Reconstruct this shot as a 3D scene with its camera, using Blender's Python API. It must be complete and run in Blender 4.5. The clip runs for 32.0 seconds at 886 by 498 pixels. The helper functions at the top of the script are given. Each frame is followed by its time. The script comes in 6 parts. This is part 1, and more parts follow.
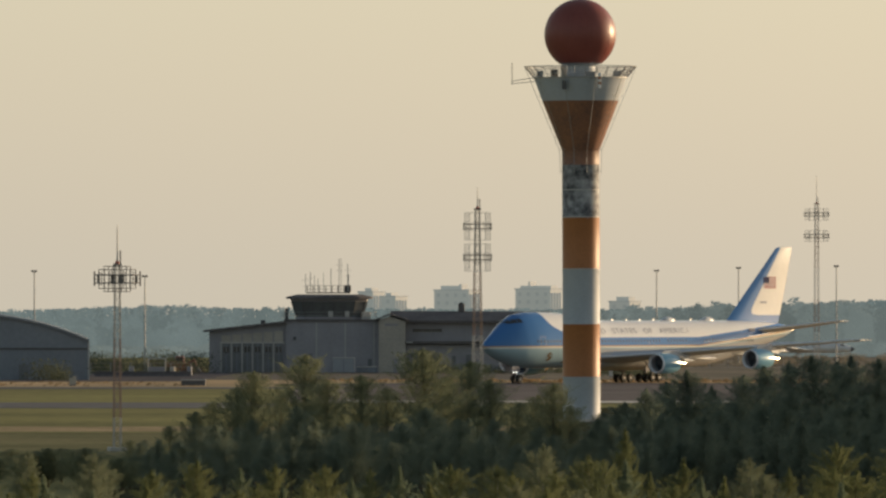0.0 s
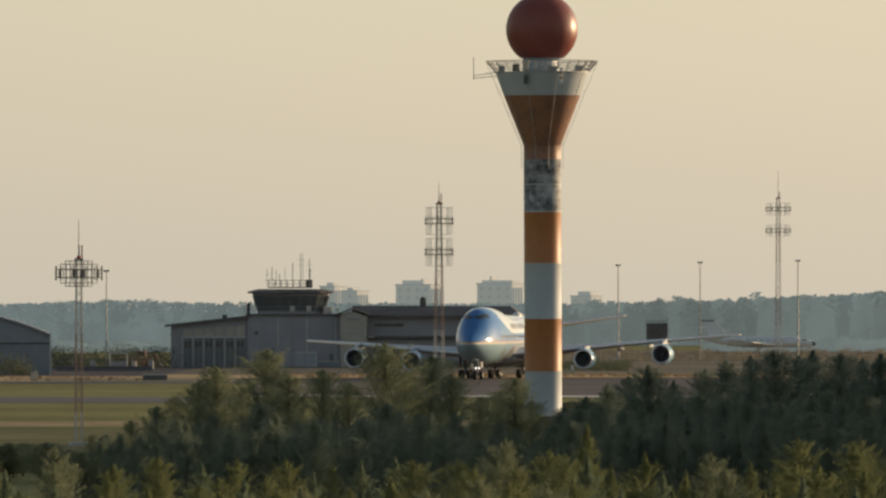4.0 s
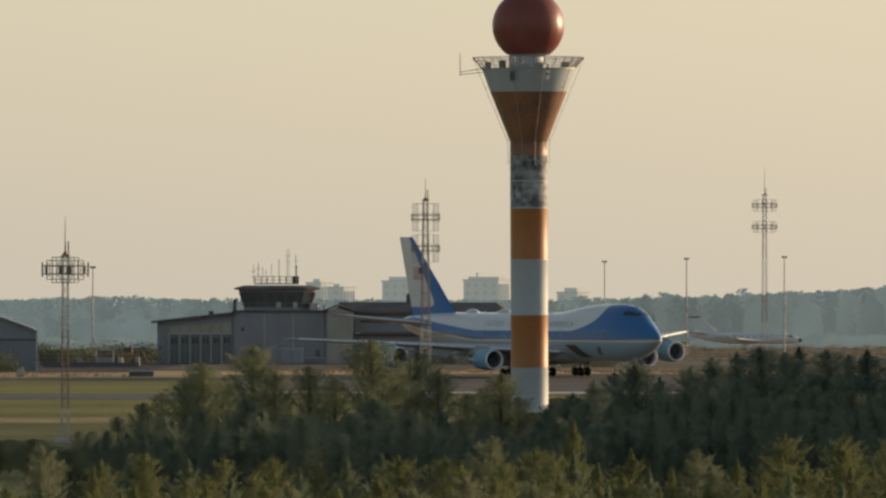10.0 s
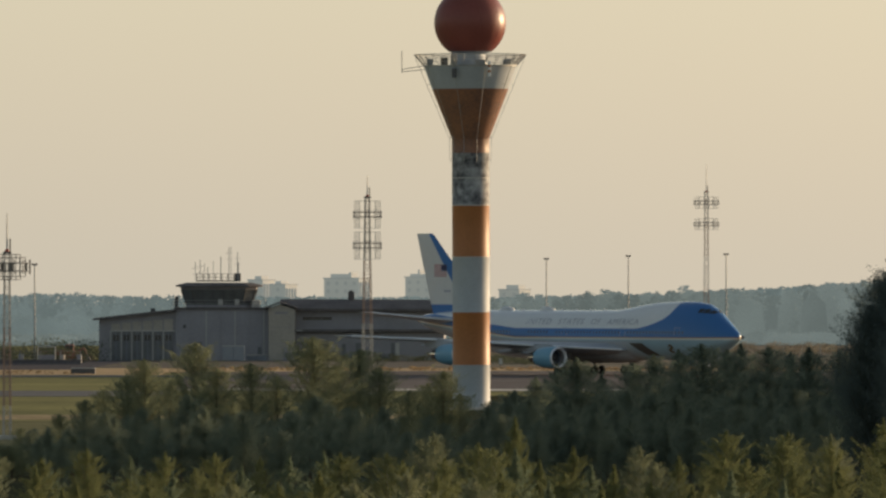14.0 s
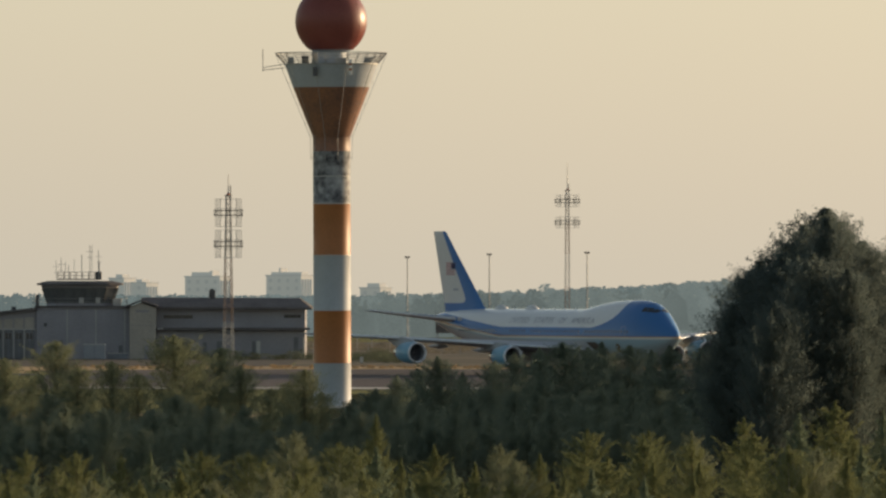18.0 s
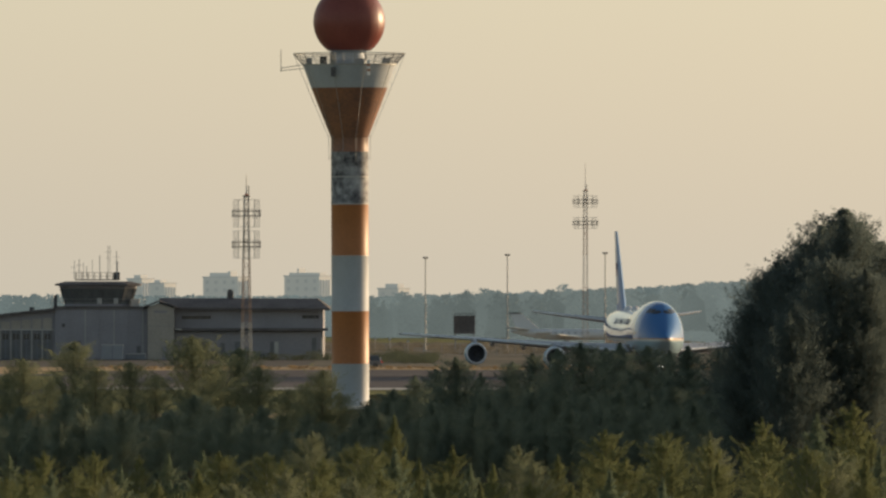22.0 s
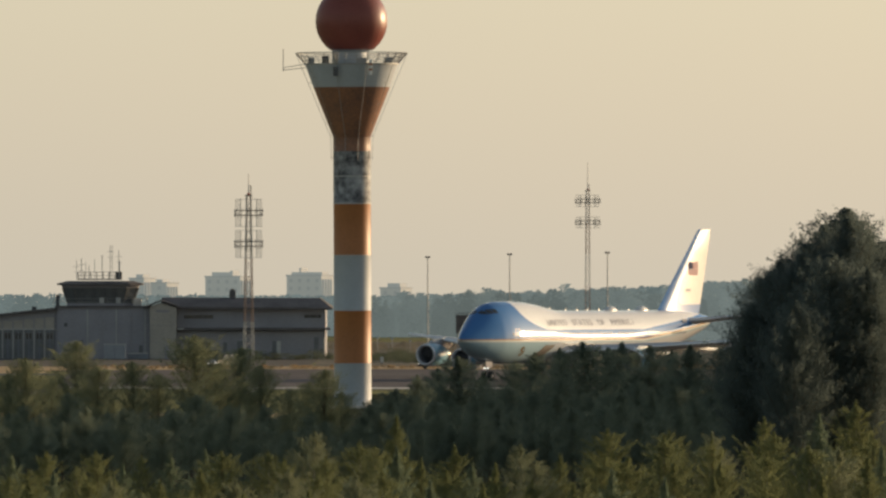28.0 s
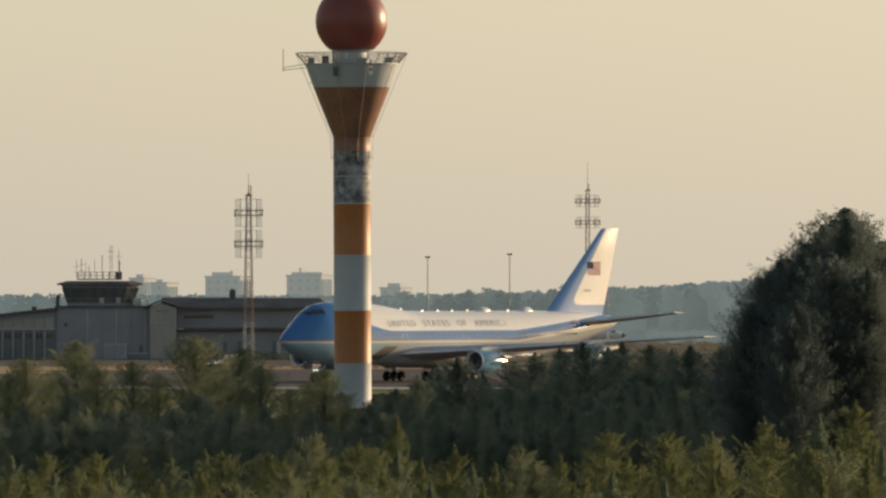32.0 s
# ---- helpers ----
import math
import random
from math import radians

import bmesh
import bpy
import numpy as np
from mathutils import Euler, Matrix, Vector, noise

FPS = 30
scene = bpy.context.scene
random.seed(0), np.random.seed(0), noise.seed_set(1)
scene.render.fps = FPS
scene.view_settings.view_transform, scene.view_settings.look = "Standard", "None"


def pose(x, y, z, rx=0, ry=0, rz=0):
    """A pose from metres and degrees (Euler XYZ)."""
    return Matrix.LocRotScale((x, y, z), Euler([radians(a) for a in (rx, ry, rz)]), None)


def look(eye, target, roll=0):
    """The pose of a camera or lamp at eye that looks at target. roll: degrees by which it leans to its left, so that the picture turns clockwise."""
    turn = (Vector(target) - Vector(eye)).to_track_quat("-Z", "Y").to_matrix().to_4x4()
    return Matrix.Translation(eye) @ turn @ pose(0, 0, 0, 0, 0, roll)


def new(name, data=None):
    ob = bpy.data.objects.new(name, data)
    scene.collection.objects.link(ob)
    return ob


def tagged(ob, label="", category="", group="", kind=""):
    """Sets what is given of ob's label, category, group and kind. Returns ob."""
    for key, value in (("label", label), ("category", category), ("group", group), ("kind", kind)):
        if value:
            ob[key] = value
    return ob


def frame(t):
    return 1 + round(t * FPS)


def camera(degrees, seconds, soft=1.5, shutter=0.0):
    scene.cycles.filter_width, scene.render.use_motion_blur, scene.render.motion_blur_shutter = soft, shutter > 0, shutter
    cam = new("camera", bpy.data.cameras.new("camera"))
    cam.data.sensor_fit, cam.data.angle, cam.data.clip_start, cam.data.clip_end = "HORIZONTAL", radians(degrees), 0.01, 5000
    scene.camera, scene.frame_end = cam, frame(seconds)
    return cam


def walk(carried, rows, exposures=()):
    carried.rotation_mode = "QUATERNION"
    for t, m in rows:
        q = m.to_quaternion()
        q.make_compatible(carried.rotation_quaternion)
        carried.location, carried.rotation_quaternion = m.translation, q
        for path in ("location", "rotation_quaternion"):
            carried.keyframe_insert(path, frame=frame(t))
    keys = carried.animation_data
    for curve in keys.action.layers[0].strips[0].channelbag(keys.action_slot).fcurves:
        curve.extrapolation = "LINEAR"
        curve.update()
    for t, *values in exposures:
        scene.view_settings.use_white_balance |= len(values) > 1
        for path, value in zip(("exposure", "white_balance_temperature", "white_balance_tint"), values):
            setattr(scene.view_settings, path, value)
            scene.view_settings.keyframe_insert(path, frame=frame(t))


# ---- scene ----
# One telephoto lens on a fixed stand, panned by hand. Bearings and dips below are in parts of 20000 (about 0.05 mrad).
LENS = 20000.0
EYE = Vector((0.0, 0.0, 12.95))
cam = camera(math.degrees(2 * math.atan(784 / LENS)), 32.0, soft=2.5)


def pan(left, up):
    """The camera's pose, turned left and up from its last heading."""
    return look(EYE, (-left / 20, 1000, 12.95 + (46.7 + up) / 20))


walk(cam, [
    (0, pan(405, 24)), (0.5, pan(408, 22)), (1, pan(395, 19)), (1.5, pan(379, 19)), (2, pan(368, 16)), (2.5, pan(359, 16)),
    (3, pan(351, 16)), (3.5, pan(343, 14)), (5.5, pan(331, 17)), (6, pan(334, 14)), (6.5, pan(328, 11)), (7, pan(326, 9)),
    (7.5, pan(329, 8)), (8, pan(325, 8)), (8.5, pan(314, 8)), (9, pan(308, 8)), (9.5, pan(316, 8)), (10, pan(313, 8)),
    (10.5, pan(296, 9)), (11, pan(302, 8)), (11.5, pan(291, 8)), (12, pan(311, 6)), (12.5, pan(279, 9)), (13, pan(250, 6)),
    (13.5, pan(233, 3)), (14, pan(210, 3)), (14.5, pan(196, 5)), (15, pan(182, 8)), (15.5, pan(11, 5)), (17.5, pan(-50, 0)),
    (18, pan(-36, 0)), (18.5, pan(-27, 0)), (19, pan(-21, 0)), (19.5, pan(-17, 0)), (20, pan(-14, 0)), (20.5, pan(-10, 1)),
    (21, pan(-7, 0)), (21.5, pan(-6, 0)), (22, pan(-4, 1)), (22.5, pan(-3, 2)), (23, pan(0, 2)), (23.5, pan(6, 2)),
    (24, pan(2, 2)), (24.5, pan(9, -2)), (25, pan(9, -2)), (25.5, pan(-1, 1)), (27.5, pan(-1, 1)), (28, pan(0, 0)),
    (28.5, pan(0, 0)), (29, pan(0, 0)), (29.5, pan(0, 0)), (30, pan(0, 0)), (30.5, pan(2, 0)), (31, pan(0, 0)),
    (31.5, pan(3, 0)), (32, pan(0, 0)),
], exposures=[(0, 0.0, 6500, 10), (32, 0.0, 6500, 10)])

# ---- light: low evening sun from beyond and to the right ----
SUN_AZ, SUN_EL = radians(55), radians(6.4)
sun_way = Vector((math.sin(SUN_AZ) * math.cos(SUN_EL), math.cos(SUN_AZ) * math.cos(SUN_EL), math.sin(SUN_EL)))
world = bpy.data.worlds.new("evening_sky")
scene.world = world
world.use_nodes = True
wn = world.node_tree.nodes
sky = wn.new("ShaderNodeTexSky")
sky.sky_type = "NISHITA"
sky.sun_disc = False
sky.sun_elevation, sky.sun_rotation = SUN_EL, SUN_AZ
sky.air_density, sky.dust_density, sky.ozone_density = 1.0, 1.5, 1.5
wl = world.node_tree.links


def wcalc(op, a, b=0.0, c=0.0):
    q = wn.new("ShaderNodeMath")
    q.operation = op
    for k, v in enumerate((a, b, c)):
        if isinstance(v, (int, float)):
            q.inputs[k].default_value = v
        else:
            wl.new(v, q.inputs[k])
    return q.outputs[0]


# milky evening haze low over the horizon all round, stronger on the sun's side
way = wn.new("ShaderNodeTexCoord").outputs["Generated"]
toward = wn.new("ShaderNodeVectorMath")
toward.operation = "DOT_PRODUCT"
wl.new(way, toward.inputs[0])
toward.inputs[1].default_value = sun_way
height = wn.new("ShaderNodeSeparateXYZ")
wl.new(way, height.inputs[0])
low = wcalc("POWER", 2.718, wcalc("MULTIPLY", wcalc("ABSOLUTE", height.outputs[2]), -2.6))
side = wcalc("MULTIPLY_ADD", wcalc("POWER", wcalc("MULTIPLY_ADD", toward.outputs["Value"], 0.5, 0.5), 1.5), 0.45, 0.55)
haze = wn.new("ShaderNodeBackground")
haze.inputs["Color"].default_value = (0.434, 0.428, 0.386, 1)
wl.new(wcalc("MULTIPLY", wcalc("MULTIPLY", low, side), 1.186), haze.inputs["Strength"])
# bright hazy glow of the sky round the sun
glare = wn.new("ShaderNodeBackground")
glare.inputs["Color"].default_value = (1.0, 0.92, 0.78, 1)
wl.new(wcalc("MULTIPLY", wcalc("POWER", wcalc("MAXIMUM", toward.outputs["Value"], 0.0), 20.0), 2.8), glare.inputs["Strength"])
hazy = wn.new("ShaderNodeAddShader")
wl.new(haze.outputs[0], hazy.inputs[0])
wl.new(glare.outputs[0], hazy.inputs[1])
both = wn.new("ShaderNodeAddShader")
wl.new(sky.outputs[0], wn["Background"].inputs["Color"])
wn["Background"].inputs["Strength"].default_value = 0.105
wl.new(wn["Background"].outputs[0], both.inputs[0])
wl.new(hazy.outputs[0], both.inputs[1])
wl.new(both.outputs[0], wn["World Output"].inputs["Surface"])
sun_data = bpy.data.lights.new("sun", "SUN")
sun_data.energy, sun_data.angle, sun_data.color = 4.3, radians(0.6), (1.0, 0.72, 0.43)
sun = new("sun", sun_data)
sun.matrix_world = look(sun_way * 100, (0, 0, 0))

# ---- materials ----
def material(name, color, rough=0.6, metal=0.0, var=0.15, scale=1.0, fine=8.0, bump=0.0, dirt=None, spec=0.5, coat=0.0):
    """A surface with variation at two scales; dirt: a second colour that shows in patches."""
    m = bpy.data.materials.new(name)
    m.use_nodes = True
    nt = m.node_tree
    n, l = nt.nodes, nt.links
    b = n["Principled BSDF"]
    co = n.new("ShaderNodeTexCoord")
    big, small = n.new("ShaderNodeTexNoise"), n.new("ShaderNodeTexNoise")
    for t, s, d in ((big, scale, 4), (small, scale * fine, 3)):
        t.inputs["Scale"].default_value, t.inputs["Detail"].default_value = s, d
        l.new(co.outputs["Object"], t.inputs["Vector"])
    mix = n.new("ShaderNodeMath")
    mix.operation = "ADD"
    l.new(big.outputs[0], mix.inputs[0])
    l.new(small.outputs[0], mix.inputs[1])
    ramp = n.new("ShaderNodeMapRange")
    ramp.inputs["From Min"].default_value, ramp.inputs["From Max"].default_value = 0.7, 1.3
    l.new(mix.outputs[0], ramp.inputs[0])
    col = n.new("ShaderNodeMix")
    col.data_type = "RGBA"
    lo = [c * (1 - var) for c in color] if dirt is None else dirt
    col.inputs[6].default_value = (*lo, 1)
    col.inputs[7].default_value = (*[min(1, c * (1 + var)) for c in color], 1)
    l.new(ramp.outputs[0], col.inputs[0])
    l.new(col.outputs[2], b.inputs["Base Color"])
    b.inputs["Roughness"].default_value, b.inputs["Metallic"].default_value = rough, metal
    b.inputs["Specular IOR Level"].default_value = spec
    b.inputs["Coat Weight"].default_value = coat
    if bump:
        bm_node = n.new("ShaderNodeBump")
        bm_node.inputs["Strength"].default_value = bump
        l.new(small.outputs[0], bm_node.inputs["Height"])
        l.new(bm_node.outputs[0], b.inputs["Normal"])
    return m


def glow(name, color, strength):
    m = bpy.data.materials.new(name)
    m.use_nodes = True
    b = m.node_tree.nodes["Principled BSDF"]
    b.inputs["Base Color"].default_value = (*color, 1)
    b.inputs["Emission Color"].default_value, b.inputs["Emission Strength"].default_value = (*color, 1), strength
    return m


def leafage(name, a, b_col, through_share=0.35):
    """Leaves that let light through; every clump differs a little, and every tree too."""
    m = bpy.data.materials.new(name)
    m.use_nodes = True
    n, l = m.node_tree.nodes, m.node_tree.links
    out = n["Material Output"]
    n.remove(n["Principled BSDF"])
    geo, info = n.new("ShaderNodeNewGeometry"), n.new("ShaderNodeObjectInfo")
    add = n.new("ShaderNodeMath")
    add.operation = "MULTIPLY_ADD"
    add.inputs[1].default_value = 0.75
    l.new(geo.outputs["Random Per Island"], add.inputs[0])
    half = n.new("ShaderNodeMath")
    half.operation = "MULTIPLY"
    half.inputs[1].default_value = 0.25
    l.new(info.outputs["Random"], half.inputs[0])
    l.new(half.outputs[0], add.inputs[2])
    col = n.new("ShaderNodeMix")
    col.data_type = "RGBA"
    col.inputs[6].default_value, col.inputs[7].default_value = (*a, 1), (*b_col, 1)
    l.new(add.outputs[0], col.inputs[0])
    d, t, mix = n.new("ShaderNodeBsdfDiffuse"), n.new("ShaderNodeBsdfTranslucent"), n.new("ShaderNodeMixShader")
    mix.inputs[0].default_value = through_share
    l.new(col.outputs[2], d.inputs[0])
    l.new(col.outputs[2], t.inputs[0])
    l.new(d.outputs[0], mix.inputs[1])
    l.new(t.outputs[0], mix.inputs[2])
    l.new(mix.outputs[0], out.inputs["Surface"])
    return m


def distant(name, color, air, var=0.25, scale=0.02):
    """What lies kilometres off, as the backdrop: its own paint, with the air's haze painted in as emission."""
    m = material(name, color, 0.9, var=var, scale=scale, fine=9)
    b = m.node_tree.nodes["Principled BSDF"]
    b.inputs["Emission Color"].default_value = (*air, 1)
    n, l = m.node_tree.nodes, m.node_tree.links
    # the painted haze glow varies in soft patches
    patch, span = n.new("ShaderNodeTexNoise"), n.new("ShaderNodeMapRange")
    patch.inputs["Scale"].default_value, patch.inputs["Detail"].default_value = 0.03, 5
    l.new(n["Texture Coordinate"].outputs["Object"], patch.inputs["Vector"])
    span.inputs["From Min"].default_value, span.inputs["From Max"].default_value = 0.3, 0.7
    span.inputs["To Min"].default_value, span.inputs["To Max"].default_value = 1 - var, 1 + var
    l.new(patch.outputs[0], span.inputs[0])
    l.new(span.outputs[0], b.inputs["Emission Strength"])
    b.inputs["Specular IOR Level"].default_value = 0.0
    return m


M_ORANGE = material("faded_orange_paint", (0.40, 0.155, 0.05), 0.5, spec=0.45, var=0.12, scale=0.4, fine=12)
# the tower's orange with the cone's shade put into its colour
M_CONE = material("shade_darkened_orange_paint", (0.31, 0.136, 0.07), 0.5, spec=0.5, var=0.2, scale=0.5, fine=10, dirt=(0.17, 0.095, 0.07))
M_WHITE = material("chalky_white_paint", (0.42, 0.46, 0.50), 0.6, var=0.09, scale=0.5, fine=12)
M_PEELED = material("peeled_white_paint", (0.42, 0.43, 0.44), 0.7, scale=0.55, fine=3.0, dirt=(0.04, 0.04, 0.05))
M_DOME = material("red_dome_shell", (0.245, 0.073, 0.058), 0.4, var=0.08, scale=0.5, spec=0.3)
M_STEEL = material("galvanised_steel", (0.36, 0.36, 0.35), 0.6, 0.2, 0.2, 1.0)
M_DARKSTEEL = material("dark_steel", (0.105, 0.105, 0.11), 0.6, 0.2, 0.2)
M_RED = material("faded_red_mast_paint", (0.27, 0.188, 0.155), 0.6, var=0.15)
M_MASTWHITE = material("white_mast_paint", (0.46, 0.44, 0.42), 0.6, var=0.15)
M_BEACON = glow("red_beacon_lens", (0.4, 0.12, 0.08), 0.04)
M_PLANK = material("dark_cladding", (0.315, 0.31, 0.335), 0.8, var=0.1, scale=0.25, fine=10)
M_CLAD2 = material("grey_cladding", (0.305, 0.298, 0.315), 0.8, var=0.1, scale=0.25, fine=10)
M_BEIGE = material("beige_render", (0.42, 0.385, 0.335), 0.85, var=0.12, scale=0.4, fine=8)
M_ROOF = material("dark_bitumen_roof", (0.155, 0.142, 0.14), 0.9, var=0.25, scale=0.3, spec=0.1)
M_SHED = material("slate_blue_sheet_metal", (0.22, 0.245, 0.28), 0.55, 0.0, 0.1, 0.2)
M_TRIM = material("pale_trim", (0.5, 0.49, 0.46), 0.6, var=0.1)
M_DOORDARK = material("dark_door_paint", (0.165, 0.17, 0.18), 0.5, var=0.2, scale=0.6)
M_GLASS = material("window_glass", (0.05, 0.055, 0.06), 0.08, var=0.05, spec=0.8)
# cab glass with a greyer, lighter base than the other windows
M_CABGLASS = material("grey_tinted_glass", (0.15, 0.155, 0.155), 0.2, var=0.2, scale=0.8, spec=0.7)
M_CRATE = material("blue_grey_container_paint", (0.30, 0.32, 0.35), 0.6, var=0.1)
M_ASPHALT = material("worn_asphalt", (0.15, 0.127, 0.12), 0.9, var=0.25, scale=0.03, fine=30, spec=0.06)
M_ROAD = material("grey_service_road", (0.13, 0.13, 0.135), 0.9, var=0.15, scale=0.05, fine=20, spec=0.1)
M_CONCRETE = material("pale_concrete_edge", (0.50, 0.47, 0.42), 0.85, var=0.15, scale=0.1, fine=20)
M_DRY = material("dry_grass_verge", (0.64, 0.47, 0.29), 0.95, scale=0.05, fine=14, dirt=(0.42, 0.31, 0.18), spec=0.0)
M_SAND = material("sandy_dry_grass", (0.52, 0.39, 0.25), 0.95, scale=0.12, fine=9, dirt=(0.27, 0.23, 0.13), spec=0.0)
M_GRASS = material("rough_grass", (0.345, 0.318, 0.145), 0.95, scale=0.02, fine=25, dirt=(0.19, 0.18, 0.10), spec=0.0)
M_ROUGH = material("coarse_dark_grass", (0.27, 0.245, 0.14), 0.95, scale=0.05, fine=18, dirt=(0.16, 0.16, 0.09), spec=0.0)
M_YARD = material("grey_gravel_yard", (0.15, 0.14, 0.14), 0.95, var=0.25, scale=0.08, fine=16, spec=0.0)
M_MEADOW = material("brown_dry_meadow", (0.32, 0.27, 0.205), 0.95, scale=0.03, fine=16, dirt=(0.20, 0.18, 0.14), spec=0.0)
M_FORECOURT = material("dusty_forecourt", (0.16, 0.14, 0.115), 0.9, var=0.2, scale=0.06, fine=14, spec=0.05)
M_FLOOR = material("dark_woodland_floor", (0.075, 0.075, 0.045), 0.95, var=0.35, scale=0.3, fine=12, spec=0.0)
M_BARK = material("grey_brown_bark", (0.11, 0.085, 0.06), 0.95, var=0.35, scale=2, fine=6, bump=0.4)
M_BIRCH = material("pale_birch_bark", (0.45, 0.43, 0.39), 0.85, scale=3, fine=4, dirt=(0.15, 0.13, 0.11))
# leaf tones: the dark carries thicket shade, the olive its side light
M_LEAF_DARK = leafage("shade_dark_leaves", (0.165, 0.208, 0.17), (0.22, 0.255, 0.185), 0.55)
M_LEAF_GREAT = leafage("deep_green_leaves", (0.138, 0.17, 0.158), (0.157, 0.187, 0.165), 0.55)
M_LEAF_MID = leafage("green_alder_leaves", (0.155, 0.205, 0.15), (0.235, 0.275, 0.175), 0.55)
M_LEAF_WARM = leafage("yellow_green_birch_leaves", (0.13, 0.155, 0.085), (0.25, 0.265, 0.12), 0.5)
M_LEAF_OLIVE = leafage("sunlit_olive_leaves", (0.172, 0.20, 0.132), (0.27, 0.288, 0.178), 0.55)
M_DULLBUSH = leafage("dull_bush_leaves", (0.078, 0.094, 0.072), (0.13, 0.145, 0.10), 0.45)
M_SCRUB = leafage("scrub_leaves", (0.19, 0.172, 0.137), (0.29, 0.258, 0.20), 0.4)
M_STRAW = leafage("straw_dry_grass", (0.34, 0.25, 0.15), (0.52, 0.40, 0.25), 0.4)
M_RUST = leafage("rusty_scrub_leaves", (0.15, 0.09, 0.075), (0.22, 0.12, 0.09), 0.4)
# far woods and flats: second colour is haze, emitted by the surface
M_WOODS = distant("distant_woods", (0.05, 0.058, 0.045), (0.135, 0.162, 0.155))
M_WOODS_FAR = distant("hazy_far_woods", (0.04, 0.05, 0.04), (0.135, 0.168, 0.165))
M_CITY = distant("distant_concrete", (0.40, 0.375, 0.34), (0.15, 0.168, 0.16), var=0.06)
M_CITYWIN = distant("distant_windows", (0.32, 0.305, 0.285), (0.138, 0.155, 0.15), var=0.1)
M_ANTENNA = material("weathered_antenna_metal", (0.19, 0.18, 0.17), 0.6, 0.2, 0.2)
M_TYRE = material("black_tyre_rubber", (0.02, 0.02, 0.02), 0.85, var=0.2)
M_RIM = material("grey_wheel_rim", (0.30, 0.30, 0.30), 0.6, 0.2)
M_CHROME = material("bare_leading_edge_metal", (0.80, 0.82, 0.84), 0.3, 0.15, 0.05)
M_NOZZLE = material("bright_nozzle_metal", (0.7, 0.64, 0.55), 0.16, 1.0, 0.12)
M_FAN = material("dark_fan_blades", (0.16, 0.17, 0.19), 0.5, 0.3)
M_SKIN = material("grey_wing_skin", (0.42, 0.445, 0.475), 0.42, 0.0, 0.08, 0.3)
M_PALEBLUE = material("pale_blue_gloss_paint", (0.21, 0.43, 0.57), 0.3, var=0.05, spec=0.35)
M_GLOSSWHITE = material("white_gloss_paint", (0.72, 0.72, 0.71), 0.3, var=0.04, spec=0.35)
M_TEXT = material("blue_grey_lettering", (0.47, 0.47, 0.50), 0.8, var=0.08, spec=0.0)
M_FLAGRED = material("flag_red", (0.42, 0.11, 0.10), 0.8, spec=0.0)
M_FLAGWHITE = material("flag_white", (0.78, 0.77, 0.75), 0.8, spec=0.0)
M_FLAGBLUE = material("flag_blue", (0.09, 0.09, 0.14), 0.8, spec=0.0)
# brown for the wing's shade and reflection painted on the hull
M_WINGSHADE = material("painted_wing_shade", (0.09, 0.075, 0.06), 0.6, var=0.15)
M_REDPLANT = material("faded_red_machine_paint", (0.20, 0.08, 0.068), 0.6, var=0.2, scale=0.8)
M_GOLD = material("gold_crest", (0.15, 0.105, 0.05), 0.6, spec=0.1)
M_LAMP = glow("white_lamp_lens", (1.0, 0.95, 0.85), 2.0)
M_TAIL = glow("red_tail_lamp", (0.9, 0.05, 0.03), 1.5)


